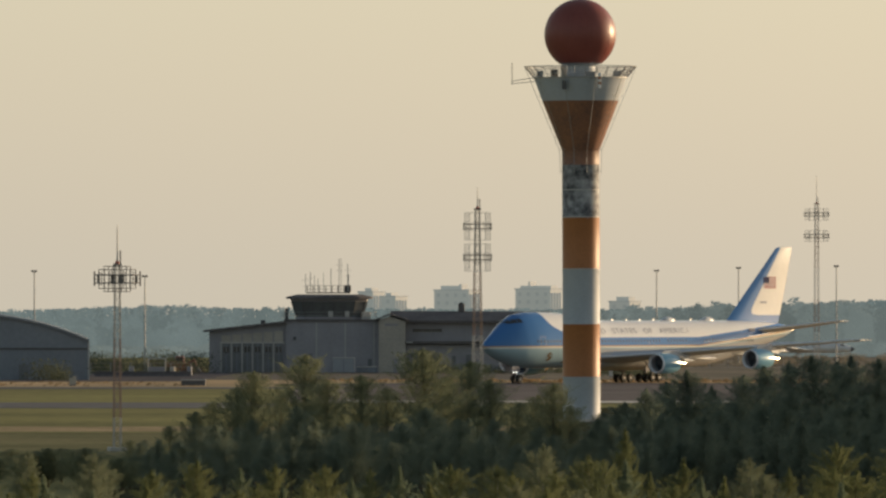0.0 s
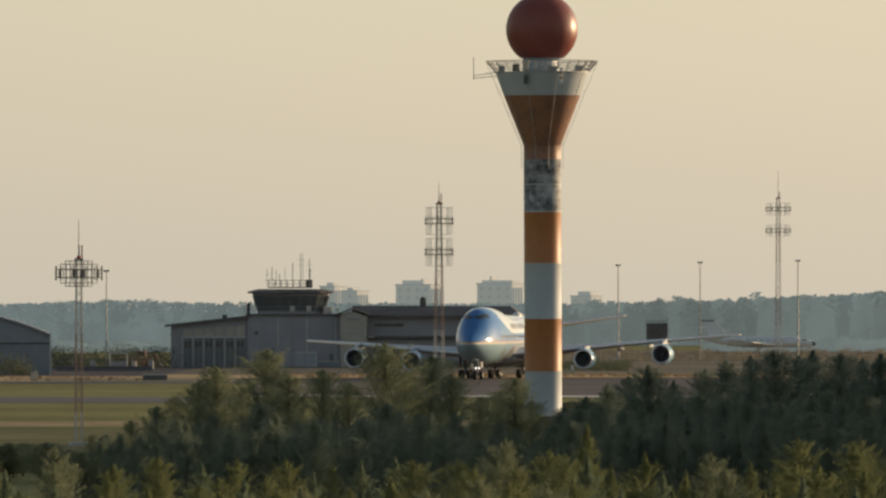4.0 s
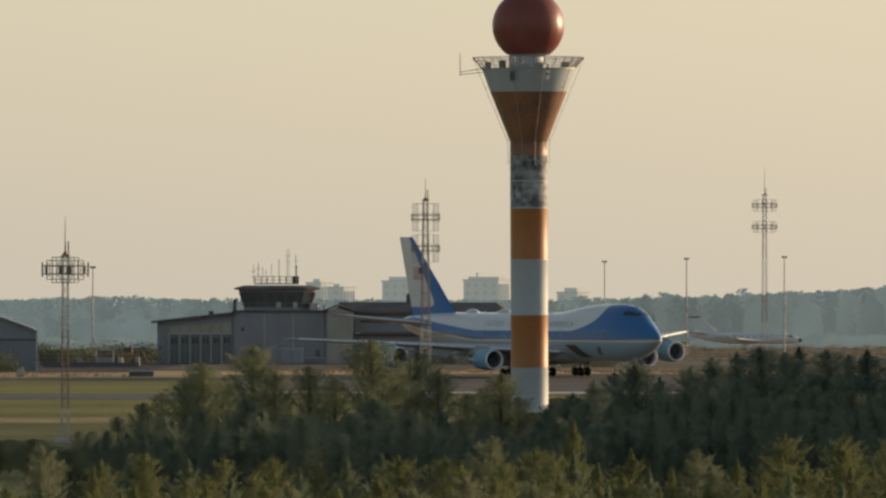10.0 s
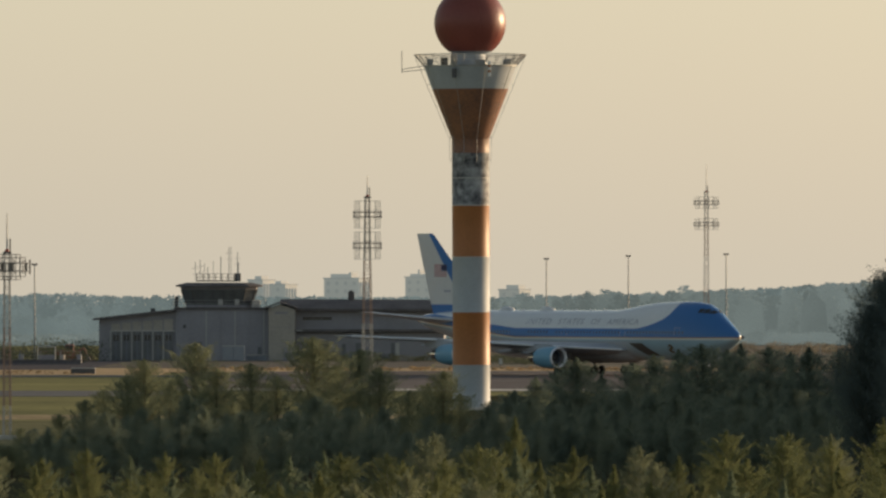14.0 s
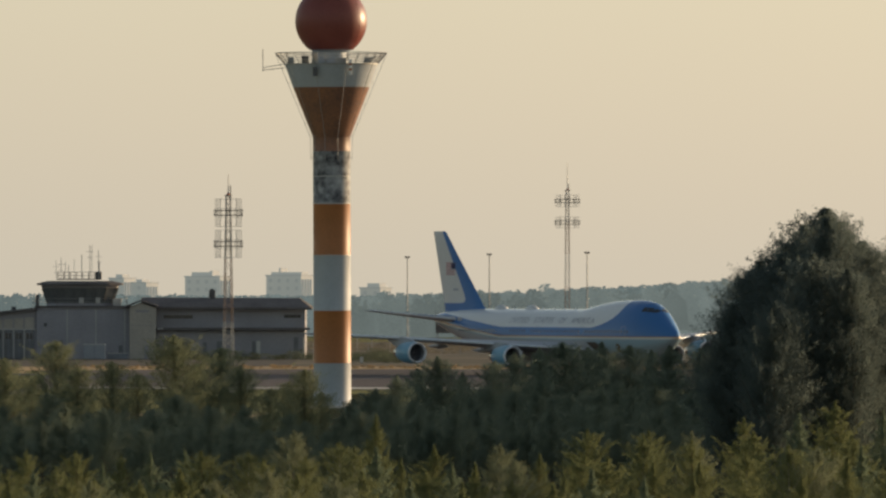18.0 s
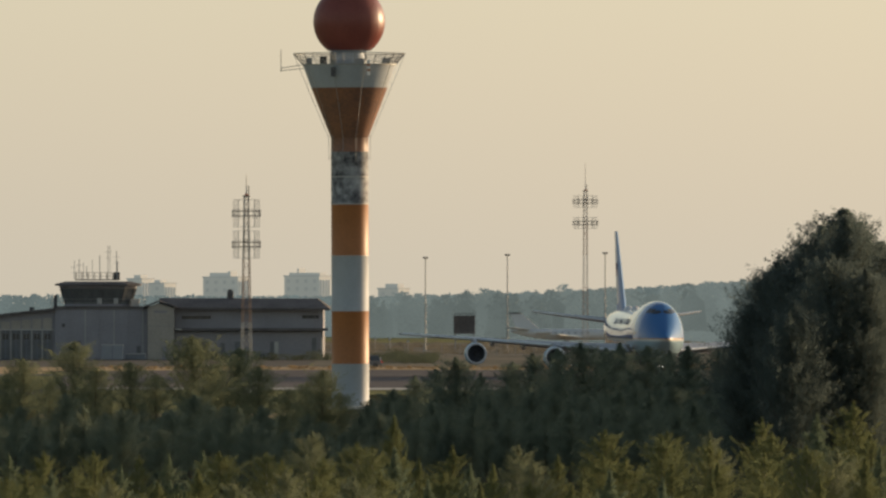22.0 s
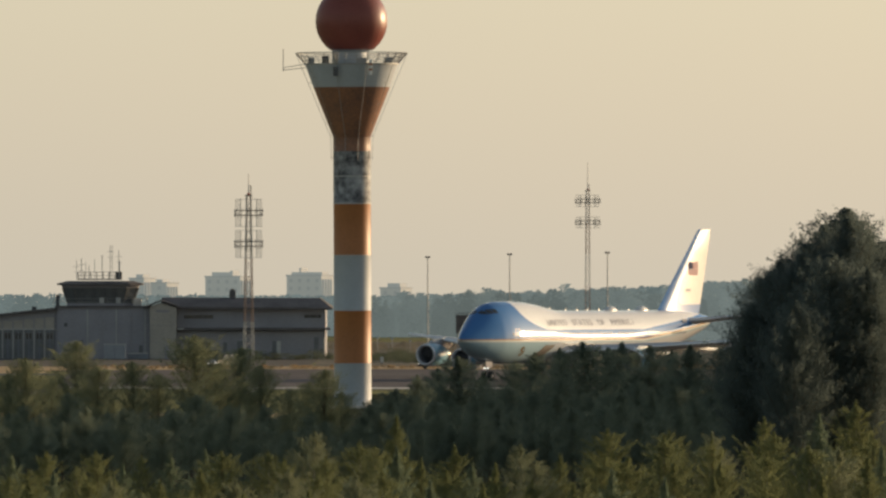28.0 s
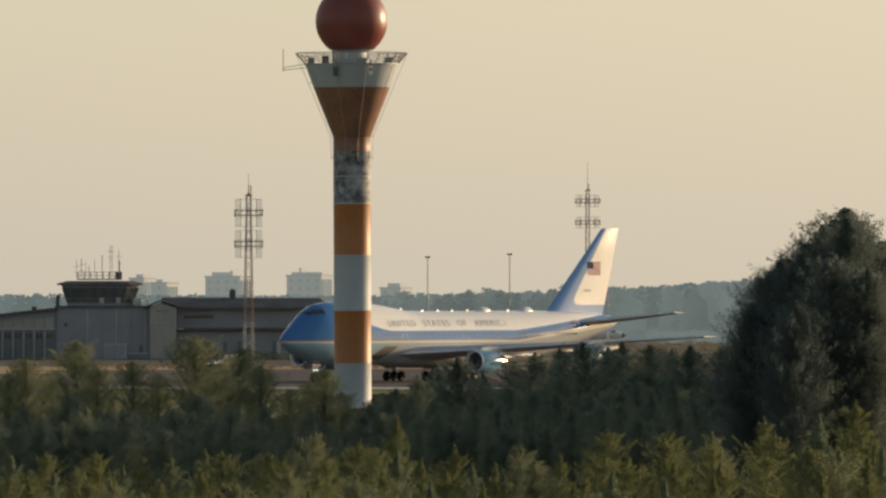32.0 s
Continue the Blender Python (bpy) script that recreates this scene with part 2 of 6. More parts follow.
def livery(name, fin):
    """Airliner paint: ultramarine nose and window band, gold line, pale blue belly, white crown; coordinates of the airframe."""
    m = material(name, (0.70, 0.69, 0.66) if fin else (0.82, 0.82, 0.81), 0.3 if fin else 0.08, var=0.03, spec=0.1 if fin else 0.2, scale=0.2)
    n, l = m.node_tree.nodes, m.node_tree.links
    b = n["Principled BSDF"]
    base = b.inputs["Base Color"].links[0].from_socket
    co = n.new("ShaderNodeTexCoord")
    sep = n.new("ShaderNodeSeparateXYZ")
    l.new(co.outputs["Object"], sep.inputs[0])

    def calc(op, a, c=0.0, d=0.0):
        q = n.new("ShaderNodeMath")
        q.operation = op
        for k, v in enumerate((a, c, d)):
            if isinstance(v, (int, float)):
                q.inputs[k].default_value = v
            else:
                l.new(v, q.inputs[k])
        return q.outputs[0]

    def over(under, color, mask):
        q = n.new("ShaderNodeMix")
        q.data_type = "RGBA"
        l.new(mask, q.inputs[0])
        l.new(under, q.inputs[6])
        q.inputs[7].default_value = (*color, 1)
        return q.outputs[2]

    def ramp(v, lo, hi):
        q = n.new("ShaderNodeMapRange")
        q.inputs["From Min"].default_value, q.inputs["From Max"].default_value = lo, hi
        l.new(v, q.inputs[0])
        return q.outputs[0]

    x, z = sep.outputs[0], sep.outputs[2]
    back = calc("SUBTRACT", 32.0, x)
    if not fin:
        # the lines rise with the tapering tail
        z = calc("SUBTRACT", z, calc("MULTIPLY", calc("MAXIMUM", calc("SUBTRACT", back, 45.0), 0.0), 0.085))
    blue = (0.07, 0.195, 0.45)
    if fin:
        edge = calc("MULTIPLY_ADD", z, 1.16, 55.6 - 8.6 * 1.16)
        wide = calc("MULTIPLY_ADD", z, -0.31, 0.95 + 18.8 * 0.31)
        into = calc("SUBTRACT", calc("SUBTRACT", back, edge), wide)
        low = calc("SUBTRACT", z, 9.25)
        # rounded lower corner of the white field
        white = calc("SMOOTH_MIN", into, calc("MULTIPLY", low, 1.6), 3.2)
        c = over(base, blue, ramp(calc("MULTIPLY", white, -1.0), -0.12, 0.12))
    else:
        # blue sweeps from the crown over the flight deck down into the window band
        drop = calc("SUBTRACT", 9.9, z)
        sweep = calc("MULTIPLY_ADD", calc("POWER", calc("MAXIMUM", calc("MULTIPLY", drop, 0.25), 0.0), 3.5), 9.0, 11.6)
        front = calc("SUBTRACT", sweep, back)
        band = calc("SUBTRACT", 6.2, z)
        both = calc("SMOOTH_MAX", front, calc("MULTIPLY", band, 3.0), 1.0)
        c = over(base, blue, ramp(both, -0.1, 0.1))
        c = over(c, (0.36, 0.20, 0.07), ramp(calc("SUBTRACT", 5.12, z), -0.02, 0.02))
        c = over(c, (0.72, 0.70, 0.64), ramp(calc("SUBTRACT", 5.0, z), -0.02, 0.02))
        c = over(c, (0.33, 0.46, 0.52), ramp(calc("SUBTRACT", 4.76, z), -0.03, 0.03))
        aft = calc("MINIMUM", ramp(back, 17.0, 21.0), ramp(calc("SUBTRACT", 4.6, z), -0.1, 0.1))
        c = over(c, (0.44, 0.45, 0.46), aft)
    l.new(c, b.inputs["Base Color"])
    return m


M_HULL = livery("airliner_hull_paint", False)
M_FIN = livery("airliner_fin_paint", True)

# ---- building helpers ----
class Geo:
    """Faces gathered for one mesh."""

    def __init__(self):
        self.v, self.f = [], []

    def add(self, verts, faces):
        o = len(self.v)
        self.v += [tuple(p) for p in verts]
        self.f += [tuple(i + o for i in f) for f in faces]
        return self

    def box(self, x0, x1, y0, y1, z0, z1, c=0.0):
        """A block; c: the width of its chamfered upright and top edges."""
        if c <= 0:
            p = [(x, y, z) for z in (z0, z1) for x, y in ((x0, y0), (x1, y0), (x1, y1), (x0, y1))]
            return self.add(p, [(3, 2, 1, 0), (4, 5, 6, 7), (0, 1, 5, 4), (1, 2, 6, 5), (2, 3, 7, 6), (3, 0, 4, 7)])

        def ring(s, z):
            a, b, cc, d = x0 + s, x1 - s, y0 + s, y1 - s
            return [(a + c, cc, z), (b - c, cc, z), (b, cc + c, z), (b, d - c, z), (b - c, d, z), (a + c, d, z), (a, d - c, z), (a, cc + c, z)]
        return self.loft([ring(0, z0), ring(0, z1 - c), ring(c * 0.7, z1)])

    def loft(self, rings, cap=True, closed=True):
        n = len(rings[0])
        v = [p for r in rings for p in r]
        f = []
        for i in range(len(rings) - 1):
            for j in range(n if closed else n - 1):
                k = (j + 1) % n
                f.append((i * n + j, i * n + k, (i + 1) * n + k, (i + 1) * n + j))
        if cap:
            f.append(tuple(reversed(range(n))))
            f.append(tuple((len(rings) - 1) * n + j for j in range(n)))
        return self.add(v, f)

    def lathe(self, profile, n=32, at=(0, 0, 0), axis="z", cap=True):
        rings = []
        for r, h in profile:
            ring = []
            for j in range(n):
                a = 2 * math.pi * j / n
                c, s = r * math.cos(a), r * math.sin(a)
                p = (c, s, h) if axis == "z" else ((h, c, s) if axis == "x" else (s, h, c))
                ring.append((p[0] + at[0], p[1] + at[1], p[2] + at[2]))
            rings.append(ring)
        return self.loft(rings, cap)

    def bar(self, p, q, r, n=6, r2=None):
        p, q = Vector(p), Vector(q)
        d = (q - p).normalized()
        u = d.orthogonal().normalized()
        w = d.cross(u)
        rings = []
        for c, rad in ((p, r), (q, r if r2 is None else r2)):
            rings.append([c + (u * math.cos(2 * math.pi * j / n) + w * math.sin(2 * math.pi * j / n)) * rad for j in range(n)])
        return self.loft(rings)

    def hoop(self, r, z, thick, n=24, at=(0, 0), m=5):
        """A round rail."""
        rings = []
        for i in range(n):
            a = 2 * math.pi * i / n
            rings.append([(at[0] + (r + thick * math.cos(2 * math.pi * j / m)) * math.cos(a), at[1] + (r + thick * math.cos(2 * math.pi * j / m)) * math.sin(a),
                           z + thick * math.sin(2 * math.pi * j / m)) for j in range(m)])
        rings.append(rings[0])
        return self.loft(rings, cap=False)

    def mesh(self, name, mat, smooth=0):
        me = bpy.data.meshes.new(name)
        me.from_pydata(self.v, [], self.f)
        me.materials.append(mat)
        if smooth:
            me.shade_smooth()
            me.set_sharp_from_angle(angle=radians(smooth))
        me.update()
        return me


def part(name, geo, mat, parent, label="", smooth=0, at=None):
    """One mesh object under a thing or under a part."""
    ob = new(name, geo.mesh(name, mat, smooth) if isinstance(geo, Geo) else geo)
    ob.parent = parent
    if at is not None:
        ob.matrix_basis = at
    return tagged(ob, label)


def thing(name, label, category, m=None, group="", kind=""):
    ob = new(name)
    ob.empty_display_size = 0.2
    if m is not None:
        ob.matrix_basis = m
    return tagged(ob, label, category, group, kind)


def setting(name, geo, mat, label, smooth=0):
    return tagged(new(name, geo.mesh(name, mat, smooth)), label, kind="structure")


def east(bearing, d):
    return (bearing - 784) * d / LENS


def up_at(dip, d):
    return 12.95 - (dip - 487.7) * d / LENS


# ---- ground ----
def fall(y):
    """The land sinks gently beyond the airfield."""
    t = max(0.0, y - 2200)
    return -22 * (1 - math.exp(-(t / 1800) ** 2))


def ground():
    g = Geo()
    ys = [-400, 0, 300] + list(range(400, 1200, 40)) + list(range(1200, 2200, 50)) + list(range(2200, 4950, 110))
    xs = [-2500, -1200, -500] + list(range(-260, 261, 20)) + [500, 1200, 2500]
    n = len(xs)
    v = [(x, y, fall(y)) for y in ys for x in xs]
    f = [(i * n + j, i * n + j + 1, (i + 1) * n + j + 1, (i + 1) * n + j) for i in range(len(ys) - 1) for j in range(n - 1)]
    g.add(v, f)
    setting("ground", g, M_GRASS, "rough summer grass, green and straw-coloured, on flat airfield ground", 30)


def sheet(name, pts, z, mat, label):
    """A flat strip of ground with slightly wandering edges."""
    rnd = random.Random(name)
    fine = []
    for i, (x, y) in enumerate(pts):
        x2, y2 = pts[(i + 1) % len(pts)]
        k = max(1, int(math.hypot(x2 - x, y2 - y) / 12))
        for j in range(k):
            t = j / k
            fine.append((x + (x2 - x) * t + rnd.uniform(-0.4, 0.4) * (j > 0), y + (y2 - y) * t + rnd.uniform(-1, 1) * (j > 0), z))
    g = Geo()
    low = [(x, y, z - 0.3) for x, y, z in fine]
    n = len(fine)
    g.add(fine + low, [tuple(range(n))] + [(i, n + i, n + (i + 1) % n, (i + 1) % n) for i in range(n)])
    setting(name, g, mat, label)


ground()
sheet("taxiway", [(-44, 1286), (150, 1262), (150, 1528), (60, 1548), (-12, 1556), (-34, 1552), (-52, 1530), (-50, 1510)], 0.030, M_ASPHALT, "broad brown-grey worn asphalt taxiway")
sheet("service_road_1", [(-190, 1222), (-44.2, 1225), (-44.2, 1284), (-190, 1288)], 0.034, M_ROAD, "narrow grey asphalt service road across the grass")
sheet("service_road_2", [(-190, 1462), (-50.2, 1464), (-50.2, 1488), (-190, 1490)], 0.024, M_ROAD, "grey asphalt service road in front of the hangars")
sheet("verge_1", [(-190, 1492), (-52, 1492), (-54, 1532), (-36, 1556), (-12, 1560), (60, 1552), (200, 1530), (200, 1604), (-20, 1604), (-66, 1604), (-66, 1578), (-190, 1572)], 0.020, M_DRY, "sunlit strip of straw-dry grass beside the taxiway")
sheet("verge_2", [(-170, 1022), (10, 1028), (10, 1058), (-170, 1064)], 0.020, M_SAND, "sandy strip of dry grass")
sheet("pavement", [(-43, 1288), (150, 1264), (150, 1286), (-43, 1309)], 0.040, M_CONCRETE, "pale concrete edge strip of the taxiway")


# mostly hidden dark sheet, added to cut light bounced on to the tower
sheet("woodland_floor", [(-36, 860), (-24, 940), (-14, 1010), (-14, 1230), (60, 1240), (140, 1240), (140, 380), (-60, 380), (-36, 560)], 0.026, M_FLOOR, "dark ground under the trees, added to cut bounced light")
sheet("rough_meadow", [(-170, 690), (-62, 690), (-36.4, 864), (-24.4, 944), (-14.4, 1014), (-60, 1018), (-170, 1016)], 0.018, M_ROUGH, "coarse dark grass before the thicket")
sheet("yard_ground", [(-190, 1574), (-66.4, 1580), (-66.4, 1752), (-190, 1752)], 0.018, M_YARD, "grey gravel ground of the storage yard")
sheet("forecourt", [(-66, 1606), (-19, 1606), (-19, 1752), (-66, 1752)], 0.016, M_FORECOURT, "dusty brown-grey forecourt before the hangars")
sheet("dry_meadow", [(-18.8, 1606), (200, 1606), (230, 2196), (-44, 2196), (-18.8, 1780)], 0.012, M_MEADOW, "brown dry meadow beyond the taxiway")


# ---- far woods and town ----
def woods(name, mat, d, tops, step, seed, spread=60, sharp=0.5, label="", rough=1.0):
    """A far belt of trees as one mass: every crown is a heap of small ragged clumps."""
    rnd = random.Random(seed)
    us, vs = [p[0] for p in tops], [p[1] for p in tops]
    V, F = [], []
    u = us[0]
    while u < us[-1]:
        dd = d + rnd.uniform(-spread, spread)
        top = up_at(float(np.interp(u, us, vs)) + (rnd.uniform(-3, 9) - 5 * (rnd.random() < 0.1)) * rough, dd)
        x, floor = east(u, dd), fall(dd)
        h = max(2.0, top - floor)
        w = rnd.uniform(1.8, 3.8) * (d / 2400)
        conifer = rnd.random() < sharp
        count = 190
        for k in range(count):
            t = rnd.random() ** 0.9
            if conifer:
                rad = w * 0.75 * (1.02 - t) + 0.1
            else:
                rad = w * math.sqrt(max(0.03, 1 - max(0.0, 2 * t - 1) ** 2 * 0.97))
            a = rnd.uniform(0, 6.283)
            r = rad * math.sqrt(rnd.random())
            cx, cy, cz = x + r * math.cos(a), dd + r * math.sin(a), floor + h * (0.06 + 0.94 * t) - 0.2
            s = rnd.uniform(0.5, 1.0) * (0.5 if conifer else 0.75) * (d / 2400)
            o = len(V)
            for q in range(4):
                V.append((cx + rnd.uniform(-s, s), cy + rnd.uniform(-s, s), min(cz + rnd.uniform(-s, s) * 0.8, floor + h + 0.2)))
            F += [(o, o + 1, o + 2), (o, o + 2, o + 3), (o, o + 3, o + 1), (o + 1, o + 3, o + 2)]
        # the dense lower body of the stand
        o = len(V)
        b = 1.1 * w
        V += [(x - b, dd, floor - 3), (x + b, dd, floor - 3), (x + b * 0.7, dd + 2, floor + h * 0.66), (x, dd + 2, floor + h * 0.84), (x - b * 0.7, dd + 2, floor + h * 0.66), (x, dd + 5, floor + h * 0.3)]
        F += [(0 + o, 1 + o, 2 + o, 3 + o, 4 + o), (0 + o, 5 + o, 1 + o), (1 + o, 5 + o, 2 + o), (2 + o, 5 + o, 3 + o), (3 + o, 5 + o, 4 + o), (4 + o, 5 + o, 0 + o)]
        u += step * rnd.uniform(0.5, 1.5)
    g = Geo()
    g.v, g.f = V, F
    tagged(setting(name, g, mat, label), kind="stuff", category="woods")


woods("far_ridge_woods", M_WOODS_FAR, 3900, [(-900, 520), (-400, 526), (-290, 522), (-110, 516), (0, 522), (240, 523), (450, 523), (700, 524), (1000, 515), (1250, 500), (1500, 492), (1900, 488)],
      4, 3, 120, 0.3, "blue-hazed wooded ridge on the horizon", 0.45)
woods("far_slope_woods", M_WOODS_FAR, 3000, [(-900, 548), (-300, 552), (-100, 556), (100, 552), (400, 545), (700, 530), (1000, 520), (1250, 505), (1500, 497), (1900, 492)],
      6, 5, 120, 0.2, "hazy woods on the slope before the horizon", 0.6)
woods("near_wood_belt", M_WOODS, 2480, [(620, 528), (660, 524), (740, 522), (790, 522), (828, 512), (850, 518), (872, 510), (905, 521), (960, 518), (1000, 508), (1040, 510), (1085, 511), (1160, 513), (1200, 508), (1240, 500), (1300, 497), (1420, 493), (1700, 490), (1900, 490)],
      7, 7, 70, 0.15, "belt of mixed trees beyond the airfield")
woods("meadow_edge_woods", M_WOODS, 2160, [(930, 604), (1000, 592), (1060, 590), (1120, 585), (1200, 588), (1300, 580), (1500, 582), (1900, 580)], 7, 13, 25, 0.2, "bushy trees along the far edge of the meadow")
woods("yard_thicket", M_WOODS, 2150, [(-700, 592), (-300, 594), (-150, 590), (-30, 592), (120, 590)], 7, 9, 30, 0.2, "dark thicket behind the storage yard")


def tower_block(u0, u1, v_top, d, parts, label):
    """A far block of flats: body, stair cores, roof house and window strips."""
    t = thing("apartment_building", label, "apartment building", pose(east((u0 + u1) / 2, d), d, fall(d), 0, 0, -25), group="far blocks of flats")
    half, top = ((u1 - u0 + 6) * d / LENS - 4.2) / 1.83, up_at(v_top, d) - fall(d)
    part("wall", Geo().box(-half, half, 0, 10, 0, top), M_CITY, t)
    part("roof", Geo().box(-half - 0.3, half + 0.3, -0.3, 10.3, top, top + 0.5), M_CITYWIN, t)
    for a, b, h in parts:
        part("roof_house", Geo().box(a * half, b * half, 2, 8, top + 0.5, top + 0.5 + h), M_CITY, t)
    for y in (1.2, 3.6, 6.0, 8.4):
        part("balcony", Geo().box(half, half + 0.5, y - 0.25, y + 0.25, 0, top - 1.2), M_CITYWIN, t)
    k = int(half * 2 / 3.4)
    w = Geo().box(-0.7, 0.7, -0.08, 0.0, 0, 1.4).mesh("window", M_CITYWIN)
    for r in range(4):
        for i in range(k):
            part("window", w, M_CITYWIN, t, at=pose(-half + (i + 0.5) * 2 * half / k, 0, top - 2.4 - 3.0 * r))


tower_block(222, 262, 494, 4300, [(-0.4, 0.5, 1.2)], "pale hazy concrete block of flats behind the woods")
tower_block(262, 302, 502, 4250, [(-0.7, 0.1, 1.0)], "lower pale hazy block of flats behind the woods")
tower_block(356, 432, 491, 4300, [(-0.75, 0.35, 1.4), (0.3, 0.45, 2.0)], "pale concrete block of flats with a flat roof house")
tower_block(500, 576, 489, 4300, [(-0.85, 0.9, 1.0), (-0.4, -0.3, 2.6)], "pale concrete block of flats with a roof mast")
tower_block(666, 716, 511, 4300, [(-0.5, 0.7, 1.5)], "low pale block half hidden by the trees")


# ---- radar tower ----
def radar_tower():
    t = thing("radar_tower", "orange and white banded concrete radar tower with a red dome", "radar tower", pose(-8.77, 1100, 0, 0, -0.22, 0))
    R = 1.815
    bands = [(0.0, 4.41, M_WHITE, "white painted band"), (4.41, 9.52, M_ORANGE, "orange painted band"), (9.52, 14.91, M_WHITE, "white painted band"), (14.91, 19.92, M_ORANGE, "orange painted band"),
             (19.92, 25.03, M_PEELED, "white band with badly peeled dark paint"), (25.03, 26.41, M_CONE, "orange painted band, darkened in colour as in shade")]
    for z0, z1, mat, label in bands:
        part("shaft_band", Geo().lathe([(R + 0.012, z0), (R, z0 + 0.03), (R, z1 - 0.03), (R + 0.012, z1)], 64), mat, t, label, 40)
    for z in (14.9, 19.95, 22.6):
        part("joint_ring", Geo().lathe([(R + 0.02, z - 0.05), (R + 0.02, z + 0.05)], 48), M_TRIM, t, "pale joint ring", 40)
    part("cone_band", Geo().lathe([(R, 26.41), (3.72, 31.25)], 64), M_CONE, t, "orange flared cone, darkened in colour as in shade", 40)
    part("cone_band", Geo().lathe([(3.72, 31.25), (4.5, 33.45)], 64), M_WHITE, t, "white top of the cone", 40)
    part("deck", Geo().lathe([(4.2, 33.40), (4.62, 33.44), (4.62, 33.56), (0.5, 33.58)], 48), M_STEEL, t, "grey steel gallery deck", 40)
    # outward-leaning guard fence
    post = Geo().bar((4.55, 0, 33.5), (5.46, 0, 34.6), 0.035, 5).mesh("fence_post", M_STEEL)
    for k in range(30):
        part("fence_post", post, M_STEEL, t, at=pose(0, 0, 0, 0, 0, k * 12))
    for r, z, w in ((5.44, 34.59, 0.045), (5.15, 34.24, 0.025), (4.86, 33.89, 0.025)):
        part("fence_rail", Geo().hoop(r, z, w, 48), M_STEEL, t)
    mesh_net = Geo()
    for k in range(120):
        a = 2 * math.pi * k / 120
        mesh_net.bar((4.6 * math.cos(a), 4.6 * math.sin(a), 33.55), (5.42 * math.cos(a), 5.42 * math.sin(a), 34.55), 0.012, 3)
    part("wire_netting", mesh_net, M_STEEL, t)
    # cable rods hung round the cone
    rod = Geo().bar((5.36, 0, 34.4), (2.08, 0, 26.5), 0.022, 5).bar((2.05, 0, 26.6), (2.0, 0, 24.2), 0.022, 5)
    for f in (0.35, 0.62, 0.85):
        r1, z1 = 5.36 + (2.08 - 5.36) * f, 34.4 + (26.5 - 34.4) * f
        rod.bar((r1, 0, z1), (r1 - 0.35, 0, z1 + 0.12), 0.02, 4)
    rod.bar((2.05, 0, 26.5), (1.8, 0, 26.5), 0.03, 4).bar((2.0, 0, 24.4), (1.8, 0, 24.4), 0.03, 4)
    rod_me = rod.mesh("cable_rod", M_STEEL)
    for k in range(10):
        part("cable_rod", rod_me, M_STEEL, t, at=pose(0, 0, 0, 0, 0, k * 36))
    # pedestal and dome
    part("pedestal", Geo().lathe([(1.65, 33.5), (1.65, 33.9), (1.45, 34.0), (1.45, 34.7), (2.05, 34.9), (2.05, 35.06)], 32), M_WHITE, t, "white pedestal under the dome", 40)
    prof = []
    a0 = math.acos(2.06 / 3.48)
    for k in range(33):
        a = -a0 + (math.pi / 2 + a0) * k / 32
        prof.append((max(0.01, 3.48 * math.cos(a)), 37.7 + 3.48 * math.sin(a)))
    part("dome", Geo().lathe(prof, 64), M_DOME, t, "glossy dark red round dome", 60)
    seam = Geo()
    for k in range(10):
        b = 2 * math.pi * k / 10
        for j in range(16):
            p, q = [Vector((3.485 * math.cos(a) * math.cos(b), 3.485 * math.cos(a) * math.sin(b), 37.7 + 3.485 * math.sin(a))) for a in (-a0 + (math.pi / 2 + a0) * j / 16, -a0 + (math.pi / 2 + a0) * (j + 1) / 16)]
            seam.bar(p, q, 0.012, 3)
    part("dome_seam", seam, M_DOME, t)
    for x, y, s, h, mat in ((-2.5, -3.2, 0.35, 0.7, M_DARKSTEEL), (-1.55, -4.1, 0.3, 1.15, M_STEEL), (1.0, -3.4, 0.45, 0.5, M_STEEL), (3.6, -2.2, 0.4, 0.55, M_STEEL), (-3.9, -1.4, 0.3, 0.6, M_STEEL)):
        part("equipment_box", Geo().box(x - s, x + s, y - s, y + s, 33.57, 33.57 + h, 0.03), mat, t)
    part("junction_box", Geo().box(-1.75, -1.3, -4.55, -4.25, 32.3, 33.2, 0.03), M_DARKSTEEL, t)
    flood = part("flood_lamp", Geo().box(1.75, 2.05, -4.75, -4.4, 32.4, 33.9, 0.04), M_GLOSSWHITE, t, "pale lamp box with red and white marks")
    part("stripe", Geo().box(1.74, 2.06, -4.78, -4.74, 32.8, 33.0), M_ORANGE, flood)
    part("stripe", Geo().box(1.74, 2.06, -4.78, -4.74, 33.3, 33.5), M_ORANGE, flood)
    # outrigger aerial
    aerial = part("outrigger_aerial", Geo().bar((-6.65, 0, 32.85), (-6.65, 0, 35.0), 0.04, 6), M_STEEL, t, "thin upright aerial on two booms")
    part("boom", Geo().bar((-6.65, 0, 33.2), (-4.4, 0, 33.55), 0.035, 5), M_STEEL, aerial)
    part("boom", Geo().bar((-6.7, 0, 32.95), (-4.2, 0, 33.2), 0.035, 5), M_STEEL, aerial)
    part("door", Geo().box(-0.45, 0.45, R - 0.1, R + 0.05, 0.3, 2.3), M_DOORDARK, t)
    part("foundation", Geo().lathe([(2.5, -0.3), (2.5, 0.25), (2.3, 0.3)], 32), M_CONCRETE, t)


radar_tower()


